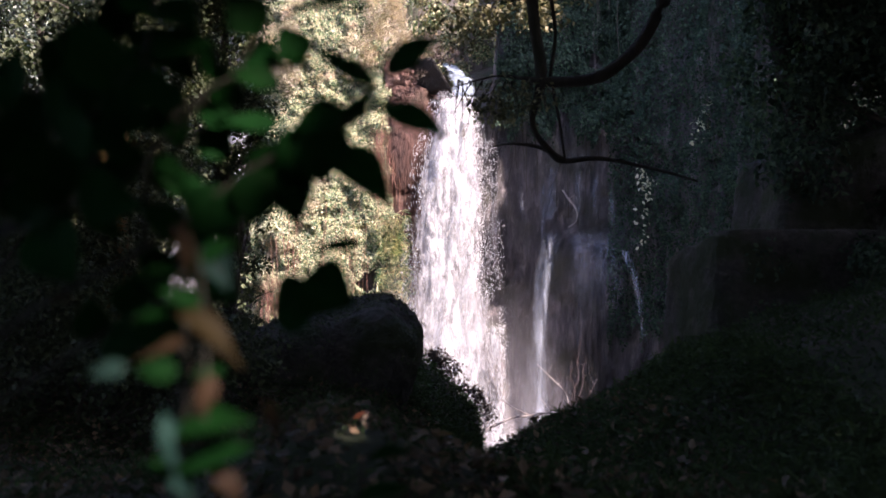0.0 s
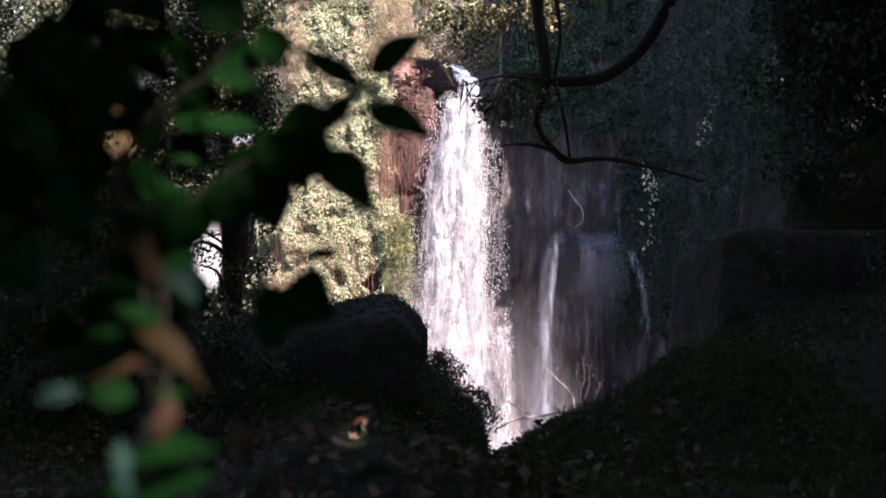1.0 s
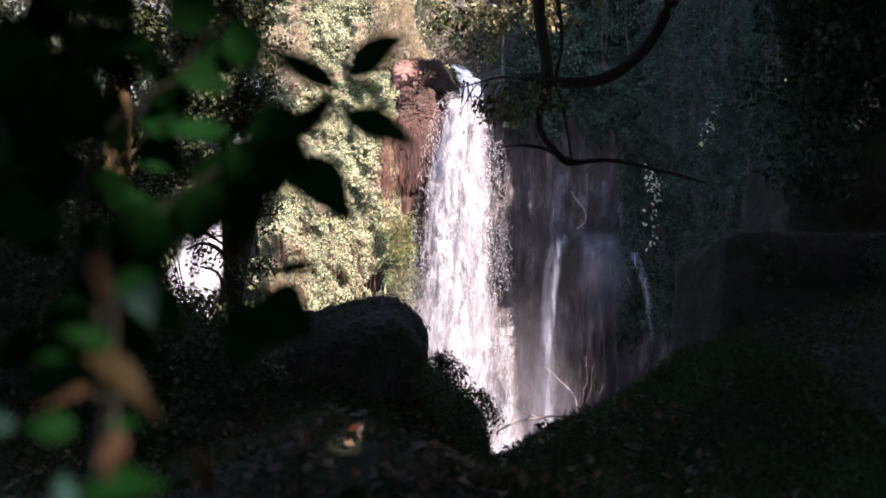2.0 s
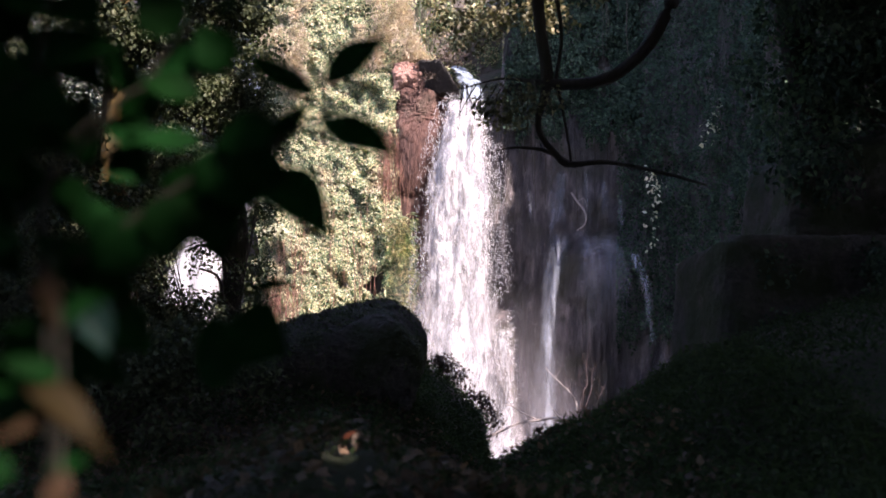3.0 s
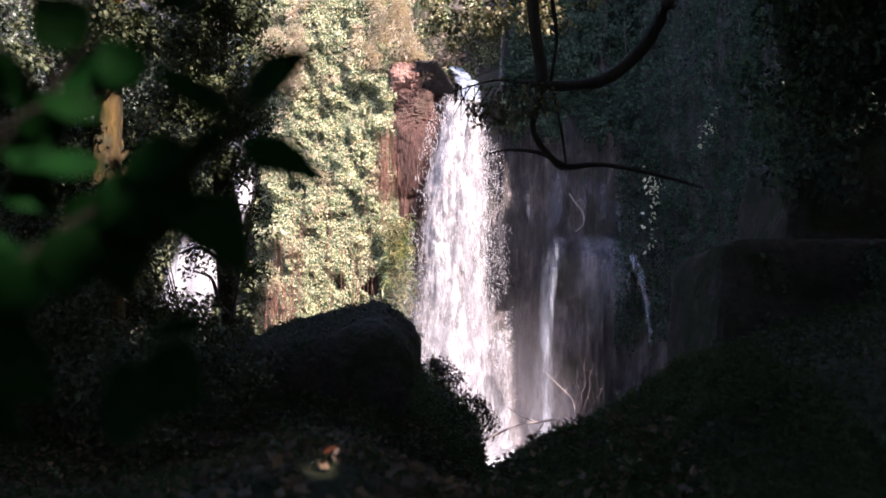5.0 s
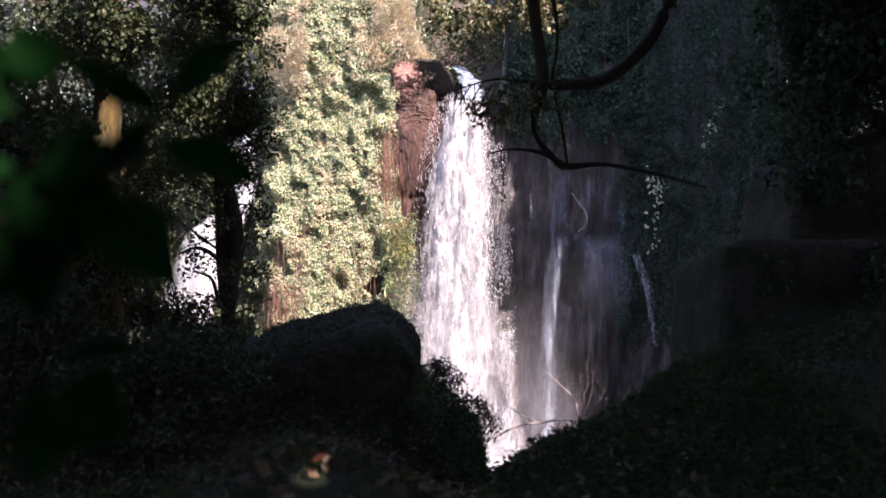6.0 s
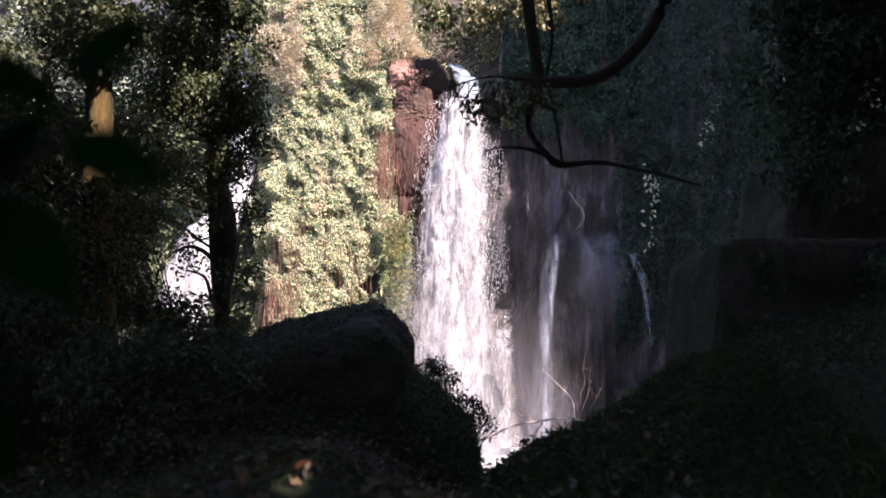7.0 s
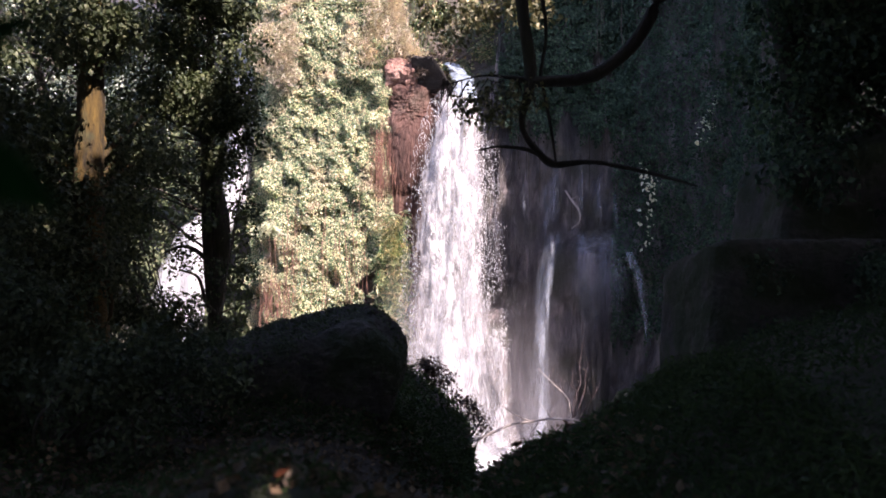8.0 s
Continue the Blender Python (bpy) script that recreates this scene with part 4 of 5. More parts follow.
bough("trunk", [(3.6, 8.8, -0.4, 0.2), (3.35, 8.8, 1.2, 0.17), (3.0, 8.75, 2.6, 0.15), (2.7, 8.7, 4.2, 0.12), (2.0, 8.6, 5.6, 0.1)])
arch = bough("limb", [(2.72, 8.7, 4.1, 0.09), (2.2, 8.5, 2.9, 0.066), (1.95, 8.4, 2.2, 0.056), (1.7, 8.35, 1.76, 0.055), (1.35, 8.3, 1.5, 0.05), (0.95, 8.25, 1.45, 0.048),
               (0.7, 8.25, 1.48, 0.018), (0.45, 8.25, 1.5, 0.009), (0.1, 8.2, 1.4, 0.004)], 40)
drop = bough("limb", [(2.0, 8.6, 5.6, 0.06), (1.2, 8.4, 4.2, 0.055), (0.85, 8.3, 3.2, 0.05), (0.78, 8.28, 2.2, 0.05), (0.85, 8.25, 1.48, 0.05), (0.78, 8.3, 1.1, 0.025),
               (0.95, 8.35, 0.85, 0.03), (1.07, 8.38, 0.78, 0.03), (1.4, 8.4, 0.8, 0.02), (1.9, 8.4, 0.7, 0.018), (2.25, 8.4, 0.6, 0.01)], 50)
bough("twig", [(1.07, 8.38, 0.78, 0.025), (0.85, 8.4, 0.9, 0.02), (0.6, 8.4, 0.93, 0.012), (0.42, 8.4, 0.9, 0.006)], under=drop)
bough("twig", [(0.9, 8.28, 2.4, 0.02), (0.98, 8.3, 1.9, 0.016), (0.93, 8.28, 1.5, 0.014)], under=drop)
bough("twig", [(0.95, 8.3, 1.45, 0.014), (1.02, 8.3, 1.1, 0.012), (1.07, 8.35, 0.8, 0.01)], under=drop)
rng = np.random.default_rng(701)
for k in range(26):
    x, z = rng.uniform(0.1, 0.9), 1.46
    d = rng.uniform(-0.18, 0.1)
    bough("twig", [(x, 8.25, z, 0.007), (x + d * 0.5, 8.25 + rng.normal(0, 0.05), z - rng.uniform(0.02, 0.15), 0.005), (x + d, 8.2, z - rng.uniform(0.15, 0.45), 0.002)], 8, 4, under=arch)
v, f = clumps(np.vstack([spots(711, 16, (0.0, 8.4, EYE + 2.0), (1.0, 9.3, EYE + 2.6)), spots(712, 10, (0.2, 8.5, EYE + 2.3), (2.0, 9.5, EYE + 3.2)),
                         spots(713, 5, (0.35, 8.15, EYE + 1.15), (0.85, 8.35, EYE + 1.4))]), 0.22, 130, 0.045, 714)
tagged(raw("leaves", local(v, branch_tree), f, SUNLIT_LEAF, branch_tree), kind="stuff")

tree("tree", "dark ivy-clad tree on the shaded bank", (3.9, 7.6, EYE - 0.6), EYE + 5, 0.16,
     np.vstack([spots(721, 26, (2.6, 7.4, EYE - 0.6), (4.6, 8.6, EYE + 1.6)), spots(725, 12, (3.2, 8.2, EYE + 0.1), (4.6, 9.2, EYE + 1.5)), spots(724, 12, (3.0, 7.8, EYE + 1.4), (3.7, 8.4, EYE + 2.5)), spots(723, 36, (2.95, 7.6, EYE + 1.2), (5.3, 8.8, EYE + 3.3))]), 0.42, 480, 0.06, 722, leaf_mat=SHADED_IVY)

# ---- undergrowth ----


def shrub(name, label, base, centres, radius, leaves, size, seed, material, stem=BARK):
    rng = np.random.default_rng(seed)
    ob = thing(name, base, label, "shrub")
    c = np.asarray(centres, float) - np.array(base)
    for e in c:
        v, f = tube([(0, 0, -0.1, 0.018), (*(e * 0.5 + rng.normal(0, 0.06, 3)), 0.011), (*e, 0.004)], 8, 5, 0.1, seed)
        raw("stem", v, f, stem, ob, smooth=True)
    v, f = clumps(c, np.asarray(radius), leaves, size, seed, 0.8, 0.9, 0.3)
    tagged(raw("leaves", v, f, material, ob), kind="stuff")
    return ob


shrub("shrub", "dark purple-leaved shrub over the stream", (0.15, 12.3, EYE - 3.0),
      np.array([(-0.2 + 0.85 * u, 12.3 + 0.4 * math.sin(7 * u), EYE - 1.56 - 0.78 * u ** 1.8 + 0.24 * w) for u, w in np.random.default_rng(501).random((64, 2))]),
      0.11, 24, 0.038, 502, BUSH)
shrub("shrub", "dense dark undergrowth under the trees", (-4.6, 9.7, EYE - 1.0),
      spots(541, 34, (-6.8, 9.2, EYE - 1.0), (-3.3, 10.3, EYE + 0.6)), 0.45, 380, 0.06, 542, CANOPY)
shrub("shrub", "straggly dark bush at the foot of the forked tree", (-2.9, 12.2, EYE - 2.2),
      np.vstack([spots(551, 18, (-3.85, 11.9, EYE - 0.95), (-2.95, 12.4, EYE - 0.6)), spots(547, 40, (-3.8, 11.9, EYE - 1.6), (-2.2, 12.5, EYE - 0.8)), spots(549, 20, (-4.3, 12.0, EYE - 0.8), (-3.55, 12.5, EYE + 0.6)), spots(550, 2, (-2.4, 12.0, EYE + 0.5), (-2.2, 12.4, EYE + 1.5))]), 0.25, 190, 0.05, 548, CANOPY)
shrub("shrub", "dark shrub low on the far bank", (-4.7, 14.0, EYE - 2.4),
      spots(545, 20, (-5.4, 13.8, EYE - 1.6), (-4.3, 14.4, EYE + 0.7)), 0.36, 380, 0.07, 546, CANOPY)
shrub("shrub", "sunlit shrub on the cliff top", (-0.9, 30.4, EYE + 5.2),
      np.vstack([spots(551, 18, (-2.4, 29.6, EYE + 5.6), (-0.4, 31.5, EYE + 9.2)), spots(553, 16, (0.6, 32.0, EYE + 6.2), (3.0, 33.5, EYE + 9.5)), spots(554, 18, (-1.0, 31.0, EYE + 5.4), (0.5, 33.0, EYE + 9.2))]), 0.5, 420, 0.1, 552, LIT_IVY)
shrub("shrub", "dry brown twiggy bush over the pink ledge", (-0.5, 28.6, EYE + 5.3),
      np.vstack([spots(555, 16, (-0.95, 27.35, EYE + 4.95), (-0.2, 27.6, EYE + 5.55)), spots(556, 12, (-0.6, 27.4, EYE + 5.4), (0.5, 28.2, EYE + 5.9))]), 0.13, 26, 0.07, 557, BUSH)
shrub("shrub", "dark leafy shrub on the shaded bank", (-2.6, 6.8, EYE - 1.3),
      np.vstack([spots(511, 26, (-4.6, 6.3, EYE - 1.2), (-1.75, 7.2, EYE - 0.55)), spots(513, 12, (-2.5, 6.8, EYE - 1.0), (-1.4, 7.3, EYE - 0.66))]), 0.32, 330, 0.045, 512, DARK_SHRUB)
shrub("shrub", "tall dark shrub on the shaded bank", (-3.9, 7.2, EYE - 1.0),
      np.vstack([spots(521, 16, (-4.6, 6.9, EYE - 0.6), (-3.0, 7.6, EYE + 0.55)), spots(523, 14, (-3.1, 6.9, EYE - 0.8), (-2.3, 7.5, EYE - 0.1))]), 0.4, 360, 0.045, 522, DARK_SHRUB)
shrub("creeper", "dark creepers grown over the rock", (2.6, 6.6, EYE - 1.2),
      spots(531, 30, (2.05, 6.4, EYE - 1.1), (3.9, 6.8, EYE - 0.05)), 0.22, 240, 0.045, 532, SHADED_IVY)

rng = np.random.default_rng(601)


def cover(label, x0, x1, y0, y1, count, size, seed):
    """Fine fronds and grass standing and drooping all over a stretch of bank."""
    r = np.random.default_rng(seed)
    x, y = r.uniform(x0, x1, count), r.uniform(y0, y1, count)
    bare = np.hypot(x + 0.26, (y - 2.9) / 1.5) > 0.06
    x, y, count = x[bare], y[bare], int(bare.sum())
    z = ground_at(x, y) + EYE + r.uniform(-0.01, 0.1, count) * (0.6 + 0.5 * wobble(np.stack([x, y, 0 * x], 1), 2.2, seed, 2))
    p = np.stack([x, y, z], 1)
    half = count // 2
    v1, f1 = foliage(p[:half], np.tile([0, -0.2, 0.8], (half, 1)), size * r.uniform(0.5, 1.5, half), seed + 1, 0.2, 0.8)
    narrow = (BLADE * np.array([0.16, 1, 1]), BLADE_F)
    v2, f2 = foliage(p[half:], np.tile([0, -0.5, 0.6], (count - half, 1)), 2.6 * size * r.uniform(0.5, 1.4, count - half), seed + 2, 0.25, 0.9, narrow)
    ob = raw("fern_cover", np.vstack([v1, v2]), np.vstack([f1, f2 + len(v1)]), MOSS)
    return tagged(ob, label, "ferns", kind="stuff")


cover("dark green ferns and grass covering the mound", 0.2, 1.8, 2.3, 6.9, 56000, 0.024, 611)
cover("sparse dark ferns under the overgrown rock", 1.8, 4.6, 2.3, 6.9, 32000, 0.024, 615)
cover("dark ferns on the shaded bank", -4.6, -0.8, 3.2, 6.8, 36000, 0.03, 631)
cover("dark ferns on the slope under the boulder", -1.9, 0.7, 7.0, 12.6, 40000, 0.032, 621)

cover("low ferns and grass on the near bank", -1.9, 0.5, 1.9, 3.9, 15000, 0.017, 641)

n = 24000
px, py = rng.uniform(-4.5, 1.2, n), rng.uniform(1.6, 8.0, n)
clear = np.hypot(px + 0.26, (py - 2.9) / 1.5) > 0.06
px, py = px[clear], py[clear]
n = len(px)
pz = ground_at(px, py) + EYE + rng.uniform(0.0, 0.07, n)
LITTER = leafy("leaf_litter", [(0, (0.06, 0.045, 0.03)), (0.7, (0.14, 0.1, 0.068)), (1, (0.25, 0.16, 0.1))], 0.15, 0.7)
v, f = foliage(np.stack([px, py, pz], 1), np.tile([0, 0, 1.0], (n, 1)), 0.04 * rng.uniform(0.5, 1.6, n), 604, 0.0, 0.7)
tagged(raw("leaf_litter", v, f, LITTER), "brown fallen leaves lying on the bank", "leaves", kind="stuff")

# ---- dead wood at the pool ----
dead = thing("fallen_branch", (2.0, 21.0, EYE - 4.0), "bleached fallen branches caught across the stream", "branch")
log = bough("stem", [(0.3, 20.6, -4.2, 0.03), (0.9, 20.7, -3.95, 0.032), (1.5, 20.85, -3.72, 0.03), (1.9, 20.95, -3.68, 0.034), (2.5, 21.1, -3.64, 0.03), (3.3, 21.2, -3.75, 0.03)], 26, 7, dead, DEADWOOD)
bough("side_branch", [(1.95, 20.95, -3.68, 0.022), (1.6, 20.9, -3.52, 0.02), (1.35, 20.9, -3.36, 0.014), (1.2, 20.9, -3.32, 0.006)], 12, 6, dead, DEADWOOD, under=log)
bough("side_branch", [(2.1, 21.0, -3.7, 0.016), (1.93, 21.0, -3.95, 0.014), (1.9, 21.0, -4.2, 0.01), (1.78, 21.0, -4.45, 0.006)], 12, 6, dead, DEADWOOD, under=log)
bough("side_branch", [(2.4, 21.1, -3.65, 0.012), (2.3, 21.0, -3.5, 0.01), (2.15, 21.0, -3.3, 0.005)], 10, 6, dead, DEADWOOD, under=log)
sapling = thing("dead_sapling", (3.1, 21.8, EYE - 3.6), "bare reddish dead twigs standing at the pool", "branch")
TWIG = earthy("reddish_twig", [(0.3, (0.045, 0.028, 0.029)), (0.7, (0.1, 0.068, 0.068))], 6, 40, 0.5, 0.8, depth=0.01)
rng = np.random.default_rng(77)
for k, (stem, colour) in enumerate((([(2.9, -3.75, 0.016), (2.82, -3.32, 0.014), (2.5, -2.98, 0.012), (2.16, -2.64, 0.005)], DEADWOOD),
                                    ([(2.95, -3.75, 0.016), (2.98, -3.3, 0.013), (3.12, -3.0, 0.011), (3.1, -2.6, 0.008), (3.17, -2.05, 0.003)], TWIG),
                                    ([(2.95, -3.7, 0.014), (3.0, -3.2, 0.011), (2.9, -2.9, 0.009), (2.93, -2.55, 0.004)], TWIG),
                                    ([(3.0, -3.7, 0.014), (3.2, -3.15, 0.011), (3.22, -2.8, 0.008), (3.3, -2.5, 0.004)], TWIG),
                                    ([(2.95, -3.7, 0.012), (2.8, -3.3, 0.009), (2.7, -3.0, 0.006), (2.74, -2.75, 0.003)], TWIG),
                                    ([(3.05, -3.7, 0.012), (3.35, -3.25, 0.009), (3.5, -2.95, 0.004)], TWIG))):
    y = 21.8 + rng.normal(0, 0.1)
    twig = bough("twig", [(x, y, z, r) for x, z, r in stem], 20, 5, sapling, colour, 30 + k)
    c = spline([(x, y, z) for x, z, r in stem], 20)
    for at in (10, 15):
        side = rng.choice((-1, 1)) * rng.uniform(0.06, 0.16)
        x, _, z = c[at]
        bough("spur", [(x, y, z, 0.006), (x + side, y, z + 0.09, 0.004), (x + side * 1.4, y, z + 0.22, 0.002)], 8, 4, sapling, colour, 50 + k, under=twig)
vine = thing("hanging_vine", (3.6, 27.0, EYE + 1.6), "pale bare vine looped on the wet rock", "vine")
loop = bough("stem", [(3.35, 26.6, 1.65, 0.022), (3.5, 26.5, 1.4, 0.026), (3.7, 26.45, 1.12, 0.03), (3.72, 26.45, 0.8, 0.026), (3.5, 26.5, 0.6, 0.016)], 18, 6, vine, DEADWOOD)
bough("side_branch", [(3.5, 26.5, 1.4, 0.016), (3.68, 26.45, 1.48, 0.012), (3.76, 26.45, 1.25, 0.007)], 10, 5, vine, DEADWOOD, under=loop)


def vine_leaves(label, points, count, spread, seed):
    rng = np.random.default_rng(seed)
    p = spline(points, count) + rng.normal(0, 1, (count, 3)) * np.array(spread)
    p[:, 2] += EYE
    v, f = foliage(p, np.tile([0.3, -0.9, 0.4], (count, 1)), 0.12 * rng.uniform(0.6, 1.4, count), seed, 0.5, 0.5, (LEAF, LEAF_F))
    ob = raw("vine_leaves", v, f, SUN_FLECK_LEAF)
    return tagged(ob, label, "vine", kind="stuff")


# Pale colour replaces the sun flecks that the cliff's right end blocks.
vine_leaves("vine leaves on the shaded cliff, coloured pale for sun flecks", [(5.35, 26.2, 2.2), (5.6, 26.2, 1.9), (5.55, 26.2, 1.3), (5.45, 26.2, 0.1)], 60, (0.1, 0.1, 0.08), 801)
vine_leaves("vine leaves on the shaded cliff, coloured pale for sun flecks", [(7.2, 25.6, 4.0), (7.0, 25.6, 3.4), (6.8, 25.6, 3.0)], 46, (0.13, 0.1, 0.1), 802)

PALE_FERN = leafy("pale_fern", [(0, (0.4, 0.42, 0.32)), (1, (0.72, 0.7, 0.58))], 0.3, 0.6)
fern = thing("fern", (-5.05, 27.75, EYE + 0.55), "pale feathery fern growing out of the sunlit ivy", "fern")
rng = np.random.default_rng(811)
for k in range(9):
    a = math.pi * (0.04 + 0.92 * k / 8)
    reach = 0.55 * rng.uniform(0.75, 1.15)
    way = np.array([(math.cos(a) * reach * u, -0.25 * u - 0.1 * math.sin(a), math.sin(a) * reach * 0.75 * u - 0.3 * reach * u * u) for u in np.linspace(0, 1, 5)])
    v, f = tube([(*q, 0.008 * (1 - 0.8 * i / 4)) for i, q in enumerate(way)], 12, 4, 0.1, 812 + k)
    stalk = raw("frond", v, f, PALE_FERN, fern)
    c = np.repeat(spline(way, 22)[2:], 2, 0)
    v, f = foliage(c, np.tile([0.2, -0.9, 0.4], (len(c), 1)), np.linspace(0.16, 0.05, len(c)), 830 + k, 0.2, 0.35, (BLADE * np.array([0.5, 1, 1]), BLADE_F))
    tagged(raw("leaflet_rows", v, f, PALE_FERN, stalk), kind="stuff")

# ---- the shrub close to the eye ----
near_shrub = thing("broadleaf_shrub", (-0.35, 0.72, EYE - 1.15), "leafy shrub with dark and sun-flecked pointed leaves", "shrub")


def big_leaf(base, tip, width, mat, facing=(0.3, -0.8, 0.5), curl=0.18, parent=near_shrub, seed=0, under=None):
    """One broad pointed leaf with a folded rib, a curling blade, a stalk and a thin edge; ends are x, y, height over the eye."""
    rng = np.random.default_rng(seed)
    a, b = Vector(base), Vector(tip)
    length = (b - a).length
    ty = (b - a).normalized()
    nz = Vector(facing) - ty * Vector(facing).dot(ty)
    nz.normalize()
    tx = ty.cross(nz)
    rows, cols = 9, 5
    v = []
    for side in (0, 1):
        for i in range(rows):
            t = i / (rows - 1)
            half = width * 0.56 * (np.sin(np.pi * t ** 0.75) ** 1.1 + 0.015)
            for j in range(cols):
                u = (j / (cols - 1) - 0.5) * 2
                lift = 0.22 * abs(u) * half + curl * length * (0.25 - (t - 0.5) ** 2) + 0.03 * length * math.sin(6 * t + 3 * u + seed)
                p = a + ty * (t * length) + tx * (u * half) + nz * (lift - side * 0.0006)
                v.append((p.x, p.y, p.z + EYE))
    f = []
    for side in (0, 1):
        o = side * rows * cols
        for i in range(rows - 1):
            for j in range(cols - 1):
                q = [o + i * cols + j, o + i * cols + j + 1, o + (i + 1) * cols + j + 1, o + (i + 1) * cols + j]
                f.append(q if side == 0 else q[::-1])
    return raw("leaf", local(v, parent), f, mat, under or parent, smooth=True)


def shoot(points, radius):
    """A thin stem; points are x, y, height over the eye."""
    v, f = tube([(x, y, z + EYE, radius * (1 - 0.6 * i / (len(points) - 1))) for i, (x, y, z) in enumerate(points)], 18, 6, 0.15, 7)
    return raw("stem", local(v, near_shrub), f, STALK, near_shrub, smooth=True)


def sprig(points, radius, count, length, width, mat, seed, start=0.15):
    """A shoot that carries leaves in turn on either side."""
    rng = np.random.default_rng(seed)
    stem = shoot(points, radius)
    c = spline(points, 60)
    for k in range(count):
        i = int((start + (0.97 - start) * k / max(count - 1, 1)) * 58)
        d = Vector(c[i + 1] - c[i]).normalized()
        out = d.cross(Vector((0.1, -1, 0.2))).normalized() * (1 if k % 2 else -1)
        way = (d * 0.55 + out * rng.uniform(0.5, 1.0) + Vector((0, rng.uniform(-0.35, 0.35), -0.3))).normalized()
        a = Vector(c[i])
        big_leaf(a, a + way * length * rng.uniform(0.75, 1.2), width * rng.uniform(0.8, 1.15), mat, (rng.normal(0.2, 0.4), -0.8, rng.normal(0.45, 0.4)), 0.2, seed=seed * 31 + k, under=stem)


# The dark upper sprays, against the sunlit cliff.
shoot([(-0.6, 0.9, -0.25), (-0.42, 0.9, -0.08), (-0.28, 0.89, 0.0), (-0.17, 0.885, 0.08), (-0.07, 0.88, 0.125), (-0.05, 0.88, 0.14)], 0.004)
shoot([(-0.28, 0.89, 0.0), (-0.27, 0.89, 0.1), (-0.2, 0.89, 0.16), (-0.12, 0.885, 0.17), (-0.05, 0.88, 0.165)], 0.003)
shoot([(-0.2, 0.89, 0.16), (-0.17, 0.89, 0.2), (-0.14, 0.89, 0.225)], 0.002)
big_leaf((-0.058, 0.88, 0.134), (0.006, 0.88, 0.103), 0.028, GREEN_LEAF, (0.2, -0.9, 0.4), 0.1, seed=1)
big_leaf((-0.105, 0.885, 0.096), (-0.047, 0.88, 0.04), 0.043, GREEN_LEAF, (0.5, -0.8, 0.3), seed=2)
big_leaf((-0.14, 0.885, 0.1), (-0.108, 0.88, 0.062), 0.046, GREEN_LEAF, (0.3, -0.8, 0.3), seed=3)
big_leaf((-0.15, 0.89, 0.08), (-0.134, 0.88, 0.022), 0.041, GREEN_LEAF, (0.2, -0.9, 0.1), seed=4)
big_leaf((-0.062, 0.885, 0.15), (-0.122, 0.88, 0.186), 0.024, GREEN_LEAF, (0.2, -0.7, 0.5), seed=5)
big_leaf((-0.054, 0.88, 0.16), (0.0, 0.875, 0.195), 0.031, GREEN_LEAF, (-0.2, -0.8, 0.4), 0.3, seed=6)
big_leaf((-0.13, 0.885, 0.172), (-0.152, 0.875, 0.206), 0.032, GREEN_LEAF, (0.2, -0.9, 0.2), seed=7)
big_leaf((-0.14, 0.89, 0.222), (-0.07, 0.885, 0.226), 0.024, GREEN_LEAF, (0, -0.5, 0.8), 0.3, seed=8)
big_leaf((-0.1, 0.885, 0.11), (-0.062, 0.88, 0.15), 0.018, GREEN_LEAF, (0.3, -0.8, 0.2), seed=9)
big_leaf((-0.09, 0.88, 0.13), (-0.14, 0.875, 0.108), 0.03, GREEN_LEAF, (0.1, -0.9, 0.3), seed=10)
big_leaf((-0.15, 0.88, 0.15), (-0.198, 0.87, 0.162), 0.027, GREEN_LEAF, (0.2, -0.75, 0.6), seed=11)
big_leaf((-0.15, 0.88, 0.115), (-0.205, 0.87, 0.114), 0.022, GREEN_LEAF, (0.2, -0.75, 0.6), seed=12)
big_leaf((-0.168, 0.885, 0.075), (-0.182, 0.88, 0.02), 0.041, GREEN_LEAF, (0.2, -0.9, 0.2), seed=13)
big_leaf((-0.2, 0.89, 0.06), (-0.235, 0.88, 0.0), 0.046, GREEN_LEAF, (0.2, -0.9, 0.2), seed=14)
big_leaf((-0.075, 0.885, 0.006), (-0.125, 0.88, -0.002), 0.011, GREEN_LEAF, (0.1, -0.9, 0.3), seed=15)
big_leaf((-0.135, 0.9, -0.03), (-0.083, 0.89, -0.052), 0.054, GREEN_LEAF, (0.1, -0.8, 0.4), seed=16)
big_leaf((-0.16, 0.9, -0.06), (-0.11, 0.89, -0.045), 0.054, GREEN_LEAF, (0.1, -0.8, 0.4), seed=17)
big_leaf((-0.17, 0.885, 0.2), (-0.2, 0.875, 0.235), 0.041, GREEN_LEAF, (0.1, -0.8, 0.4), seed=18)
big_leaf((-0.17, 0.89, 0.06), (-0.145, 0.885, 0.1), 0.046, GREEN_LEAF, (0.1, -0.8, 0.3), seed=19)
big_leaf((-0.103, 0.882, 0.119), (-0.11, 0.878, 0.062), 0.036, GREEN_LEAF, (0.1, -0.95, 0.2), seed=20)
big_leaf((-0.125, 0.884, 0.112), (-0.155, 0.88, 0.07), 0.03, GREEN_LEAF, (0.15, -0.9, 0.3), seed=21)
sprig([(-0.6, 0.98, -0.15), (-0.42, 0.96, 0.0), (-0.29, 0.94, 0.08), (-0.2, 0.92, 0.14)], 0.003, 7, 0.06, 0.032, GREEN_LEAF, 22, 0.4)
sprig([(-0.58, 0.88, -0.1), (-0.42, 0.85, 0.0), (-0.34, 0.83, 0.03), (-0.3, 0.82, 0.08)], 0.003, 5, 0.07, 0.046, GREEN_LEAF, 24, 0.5)
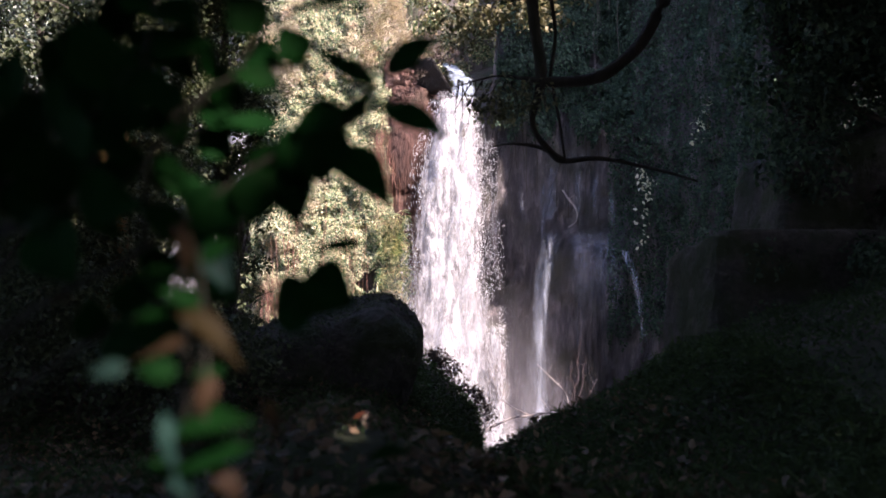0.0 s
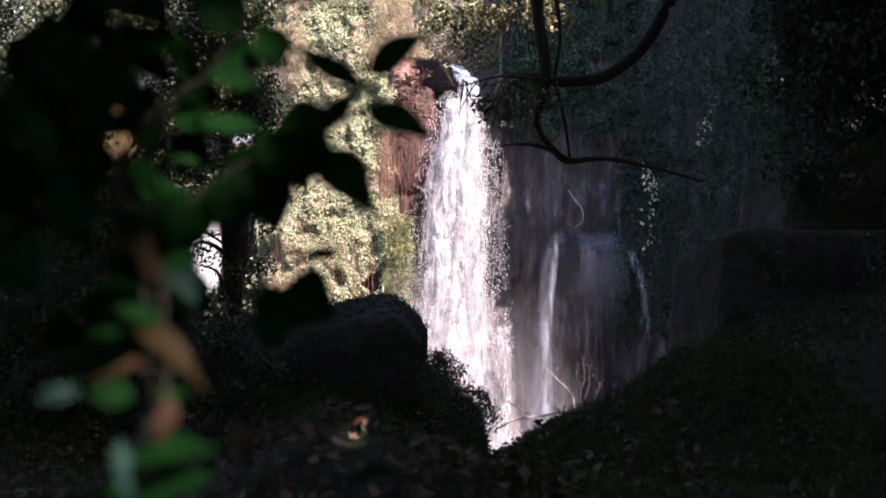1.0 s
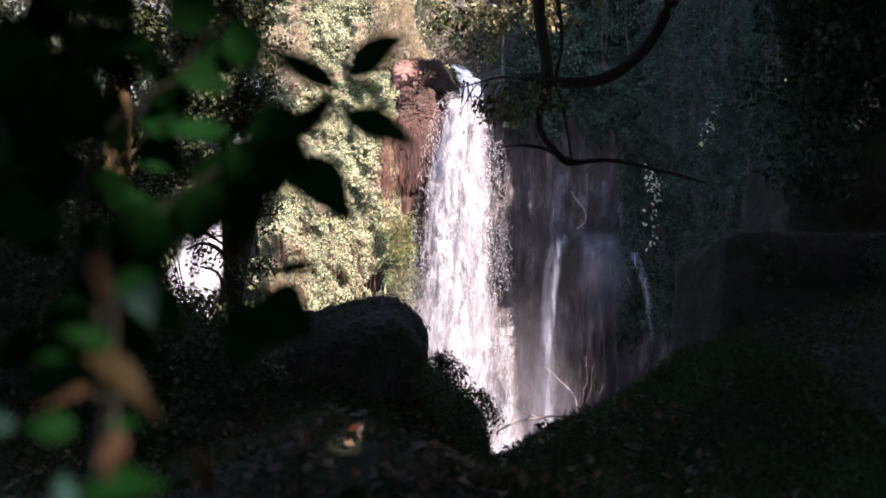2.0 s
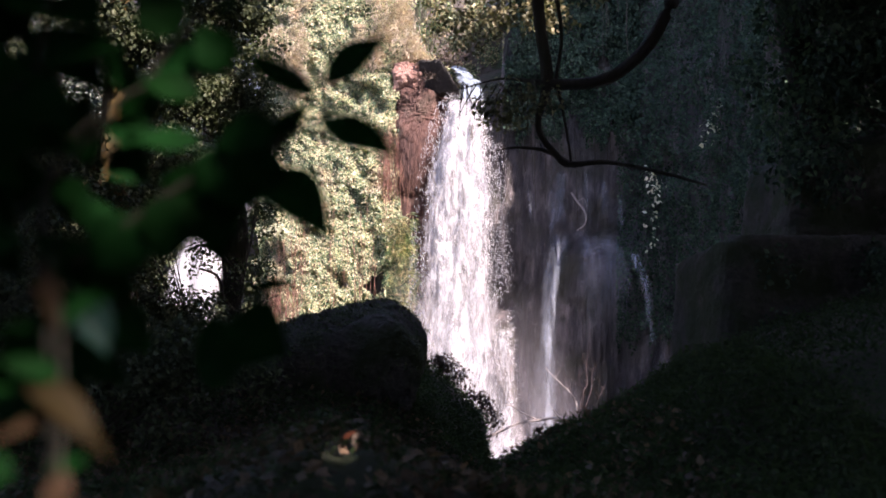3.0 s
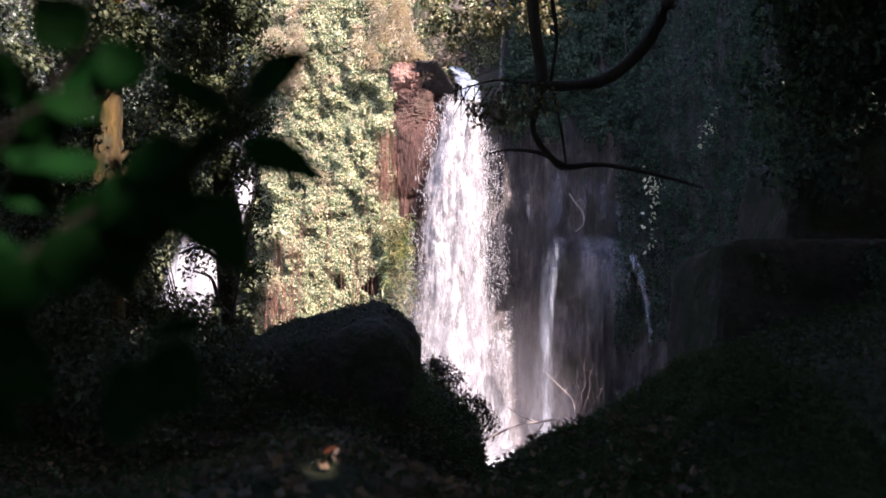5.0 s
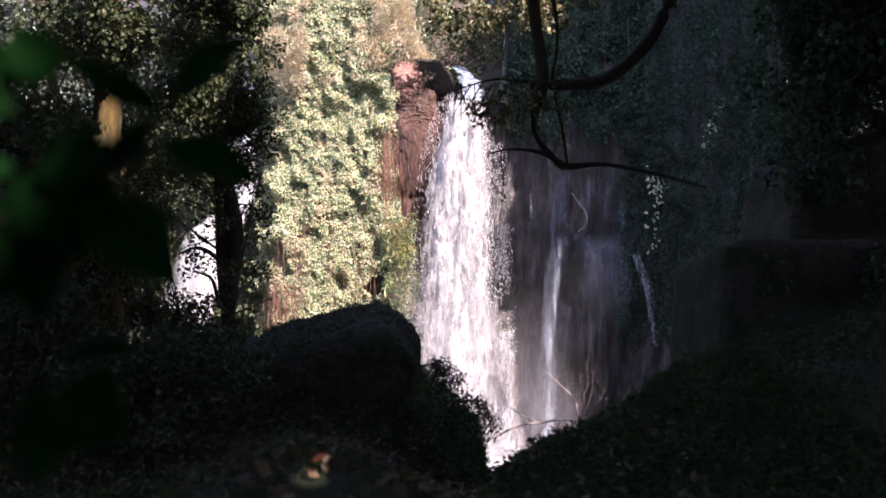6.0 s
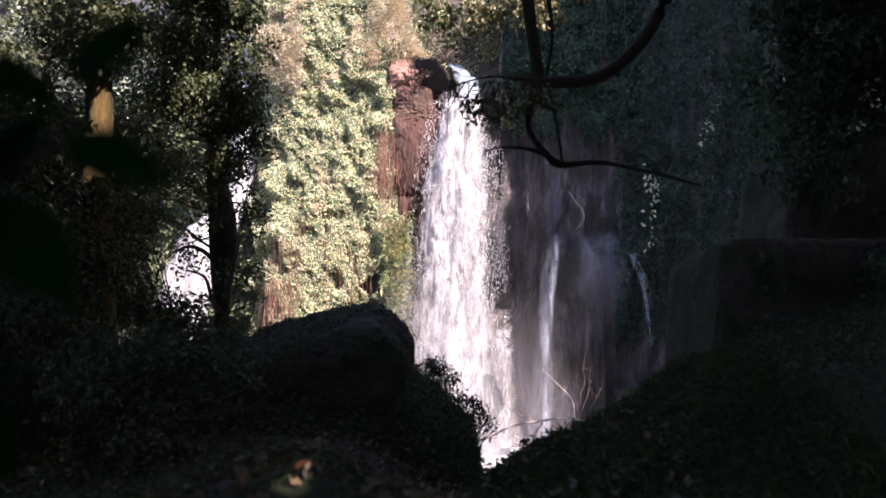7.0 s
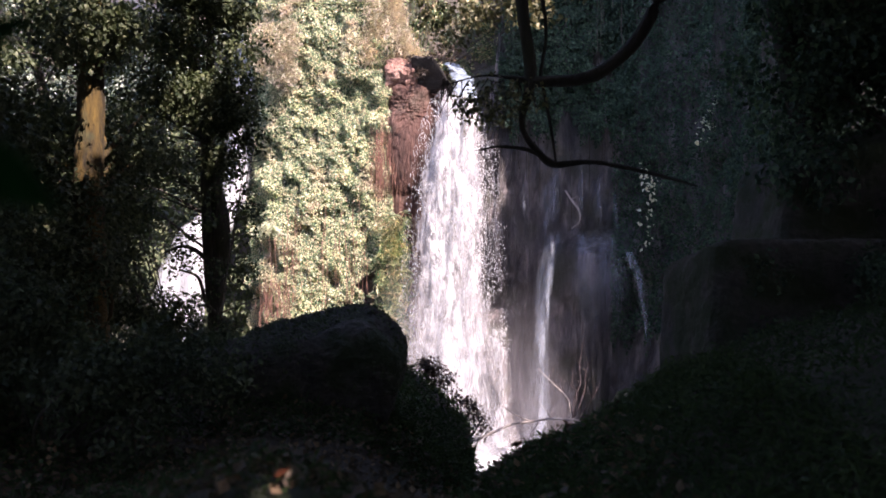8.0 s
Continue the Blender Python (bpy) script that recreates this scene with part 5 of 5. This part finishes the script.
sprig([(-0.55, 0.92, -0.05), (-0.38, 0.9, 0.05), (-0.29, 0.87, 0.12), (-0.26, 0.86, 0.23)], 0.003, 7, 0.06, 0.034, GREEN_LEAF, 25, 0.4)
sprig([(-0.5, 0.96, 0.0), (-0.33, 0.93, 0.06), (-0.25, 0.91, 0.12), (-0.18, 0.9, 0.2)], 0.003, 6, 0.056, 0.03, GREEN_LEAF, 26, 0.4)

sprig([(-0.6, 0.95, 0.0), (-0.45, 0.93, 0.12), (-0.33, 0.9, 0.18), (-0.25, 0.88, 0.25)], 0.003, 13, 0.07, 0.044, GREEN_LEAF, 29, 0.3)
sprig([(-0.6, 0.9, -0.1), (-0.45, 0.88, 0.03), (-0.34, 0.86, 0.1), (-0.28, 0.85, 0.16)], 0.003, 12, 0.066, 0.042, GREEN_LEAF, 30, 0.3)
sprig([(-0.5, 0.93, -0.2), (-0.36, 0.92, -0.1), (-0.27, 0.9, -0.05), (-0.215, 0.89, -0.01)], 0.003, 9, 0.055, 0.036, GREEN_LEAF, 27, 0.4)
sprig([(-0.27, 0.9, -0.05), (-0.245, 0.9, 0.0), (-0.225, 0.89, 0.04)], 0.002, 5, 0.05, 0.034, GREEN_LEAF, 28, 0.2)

# The lower shoot, touched by the sun.
shoot([(-0.2, 0.66, -0.45), (-0.19, 0.66, -0.2), (-0.185, 0.68, -0.08), (-0.19, 0.69, 0.0), (-0.185, 0.69, 0.03)], 0.003)
big_leaf((-0.192, 0.69, 0.022), (-0.182, 0.685, -0.018), 0.012, TAN_LEAF, (0.4, -0.9, 0.1), seed=31)
big_leaf((-0.178, 0.71, 0.005), (-0.158, 0.7, -0.032), 0.022, TEAL_LEAF, (0.3, -0.8, 0.5), seed=32)
big_leaf((-0.188, 0.7, -0.016), (-0.225, 0.69, -0.019), 0.012, GREEN_LEAF, (0, -0.6, 0.8), seed=33)
big_leaf((-0.185, 0.65, -0.04), (-0.135, 0.64, -0.08), 0.018, TAN_LEAF, (0.5, -0.6, 0.6), 0.4, seed=34)
big_leaf((-0.16, 0.65, -0.06), (-0.208, 0.64, -0.076), 0.01, TAN_LEAF, (0, -0.5, 0.8), 0.3, seed=35)
big_leaf((-0.185, 0.65, -0.042), (-0.21, 0.64, -0.048), 0.012, GREEN_LEAF, (0, -0.5, 0.8), seed=36)
big_leaf((-0.167, 0.6, -0.078), (-0.193, 0.595, -0.076), 0.016, GREEN_LEAF, (0.2, -0.7, 0.6), seed=37)
big_leaf((-0.2, 0.6, -0.074), (-0.222, 0.595, -0.08), 0.012, TEAL_LEAF, (0.2, -0.7, 0.6), seed=38)
big_leaf((-0.15, 0.62, -0.082), (-0.158, 0.615, -0.108), 0.012, TAN_LEAF, (0.3, -0.9, 0.2), seed=39)
big_leaf((-0.176, 0.62, -0.12), (-0.122, 0.61, -0.11), 0.026, GREEN_LEAF, (0.1, -0.5, 0.8), seed=40)
big_leaf((-0.172, 0.62, -0.145), (-0.122, 0.61, -0.126), 0.026, GREEN_LEAF, (0.1, -0.5, 0.8), seed=41)
big_leaf((-0.182, 0.62, -0.105), (-0.174, 0.615, -0.145), 0.012, TEAL_LEAF, (0.3, -0.9, 0.1), seed=42)
big_leaf((-0.175, 0.62, -0.148), (-0.16, 0.61, -0.16), 0.014, TEAL_LEAF, (0.3, -0.7, 0.6), seed=43)
big_leaf((-0.15, 0.62, -0.14), (-0.13, 0.615, -0.165), 0.014, TAN_LEAF, (0.3, -0.7, 0.6), seed=44)
big_leaf((-0.13, 0.7, -0.11), (-0.118, 0.69, -0.142), 0.01, TAN_LEAF, (0.3, -0.7, 0.6), seed=45)
big_leaf((-0.075, 0.95, -0.21), (-0.03, 0.94, -0.2), 0.02, GREEN_LEAF, (0.1, -0.5, 0.8), seed=46)
big_leaf((-0.085, 0.95, -0.25), (-0.035, 0.94, -0.235), 0.022, GREEN_LEAF, (0.1, -0.5, 0.8), seed=47)
big_leaf((-0.29, 0.7, -0.035), (-0.27, 0.69, -0.04), 0.012, TAN_LEAF, (0.1, -0.5, 0.8), seed=48)
sprig([(-0.21, 0.67, -0.3), (-0.18, 0.65, -0.14), (-0.165, 0.65, -0.05), (-0.17, 0.66, 0.0)], 0.0018, 4, 0.03, 0.014, GREEN_LEAF, 52, 0.3)
shoot([(-0.16, 0.95, -0.7), (-0.12, 0.95, -0.4), (-0.08, 0.95, -0.22), (-0.07, 0.95, -0.2)], 0.003)
shoot([(-0.2, 0.66, -0.45), (-0.17, 0.63, -0.2), (-0.155, 0.62, -0.1), (-0.16, 0.64, -0.06)], 0.002)

# ---- small things on the near bank ----
for k, (x, y, turn, size, mat) in enumerate(((-0.277, 2.95, 20, 0.042, RED_LEAF), (-0.247, 2.95, 60, 0.026, PALE_LEAF), (-0.237, 2.92, 150, 0.018, PALE_LEAF))):
    z = float(ground_at(x, y)) + 0.055
    holder = thing("fallen_leaf", (x, y, z + EYE), "curled red-brown fallen leaf on the bank" if mat == RED_LEAF else "curled bleached fallen leaf on the bank", "leaf", "fallen leaves")
    dx, dy = math.cos(radians(turn)) * size, math.sin(radians(turn)) * size
    big_leaf((x, y, z), (x + dx, y + dy, z + 0.02), size * 0.5, mat, (0, -0.4, 0.9), 0.3, holder, 94 + k)
for k, (x, y, turn, size) in enumerate(((-0.5, 3.5, 80, 0.04), (0.75, 3.4, 200, 0.05), (0.6, 3.2, 10, 0.045))):
    z = float(ground_at(x, y)) + 0.02
    holder = thing("fallen_leaf", (x, y, z + EYE), "curled reddish-brown fallen leaf on the bank", "leaf", "fallen leaves")
    dx, dy = math.cos(radians(turn)) * size, math.sin(radians(turn)) * size
    big_leaf((x, y, z), (x + dx, y + dy, z + 0.015), size * 0.6, TAN_LEAF, (0, -0.4, 0.9), 0.3, holder, 90 + k)

for k, (x, y, turn, length) in enumerate(((0.62, 3.3, 10, 0.2), (0.86, 3.5, 24, 0.16), (0.3, 3.9, 160, 0.25), (-0.45, 3.4, 60, 0.14), (-0.2, 4.2, 20, 0.3), (-0.7, 4.4, 130, 0.25))):
    z = float(ground_at(x, y)) + 0.012
    stick = thing("stick", (x, y, z + EYE), "dry broken stick lying on the bank", "stick", "sticks on the bank")
    dx, dy = math.cos(radians(turn)) * length, math.sin(radians(turn)) * length
    bough("stem", [(x, y, z, 0.006), (x + dx * 0.5, y + dy * 0.5 + 0.015, z + 0.014, 0.0055), (x + dx, y + dy, float(ground_at(x + dx, y + dy)) + 0.016, 0.003)], 12, 6, stick, DEADWOOD, 60 + k)
    bough("twig", [(x + dx * 0.5, y + dy * 0.5 + 0.015, z + 0.014, 0.003), (x + dx * 0.7 - dy * 0.2, y + dy * 0.7 + dx * 0.2, z + 0.03, 0.0015)], 6, 5, stick, DEADWOOD, 70 + k)
rng = np.random.default_rng(951)
for k in range(16):
    x, y, r = rng.uniform(-1.6, 1.4), rng.uniform(2.8, 5.2), rng.uniform(0.02, 0.06)
    rock("stone", (x, y, float(ground_at(x, y)) + EYE + r * 0.2), (r, r * 0.8, r * 0.6), BOULDER, "small dark stone half sunk in the soil", 960 + k, 0.85, 0.3, 20, 50 * k)
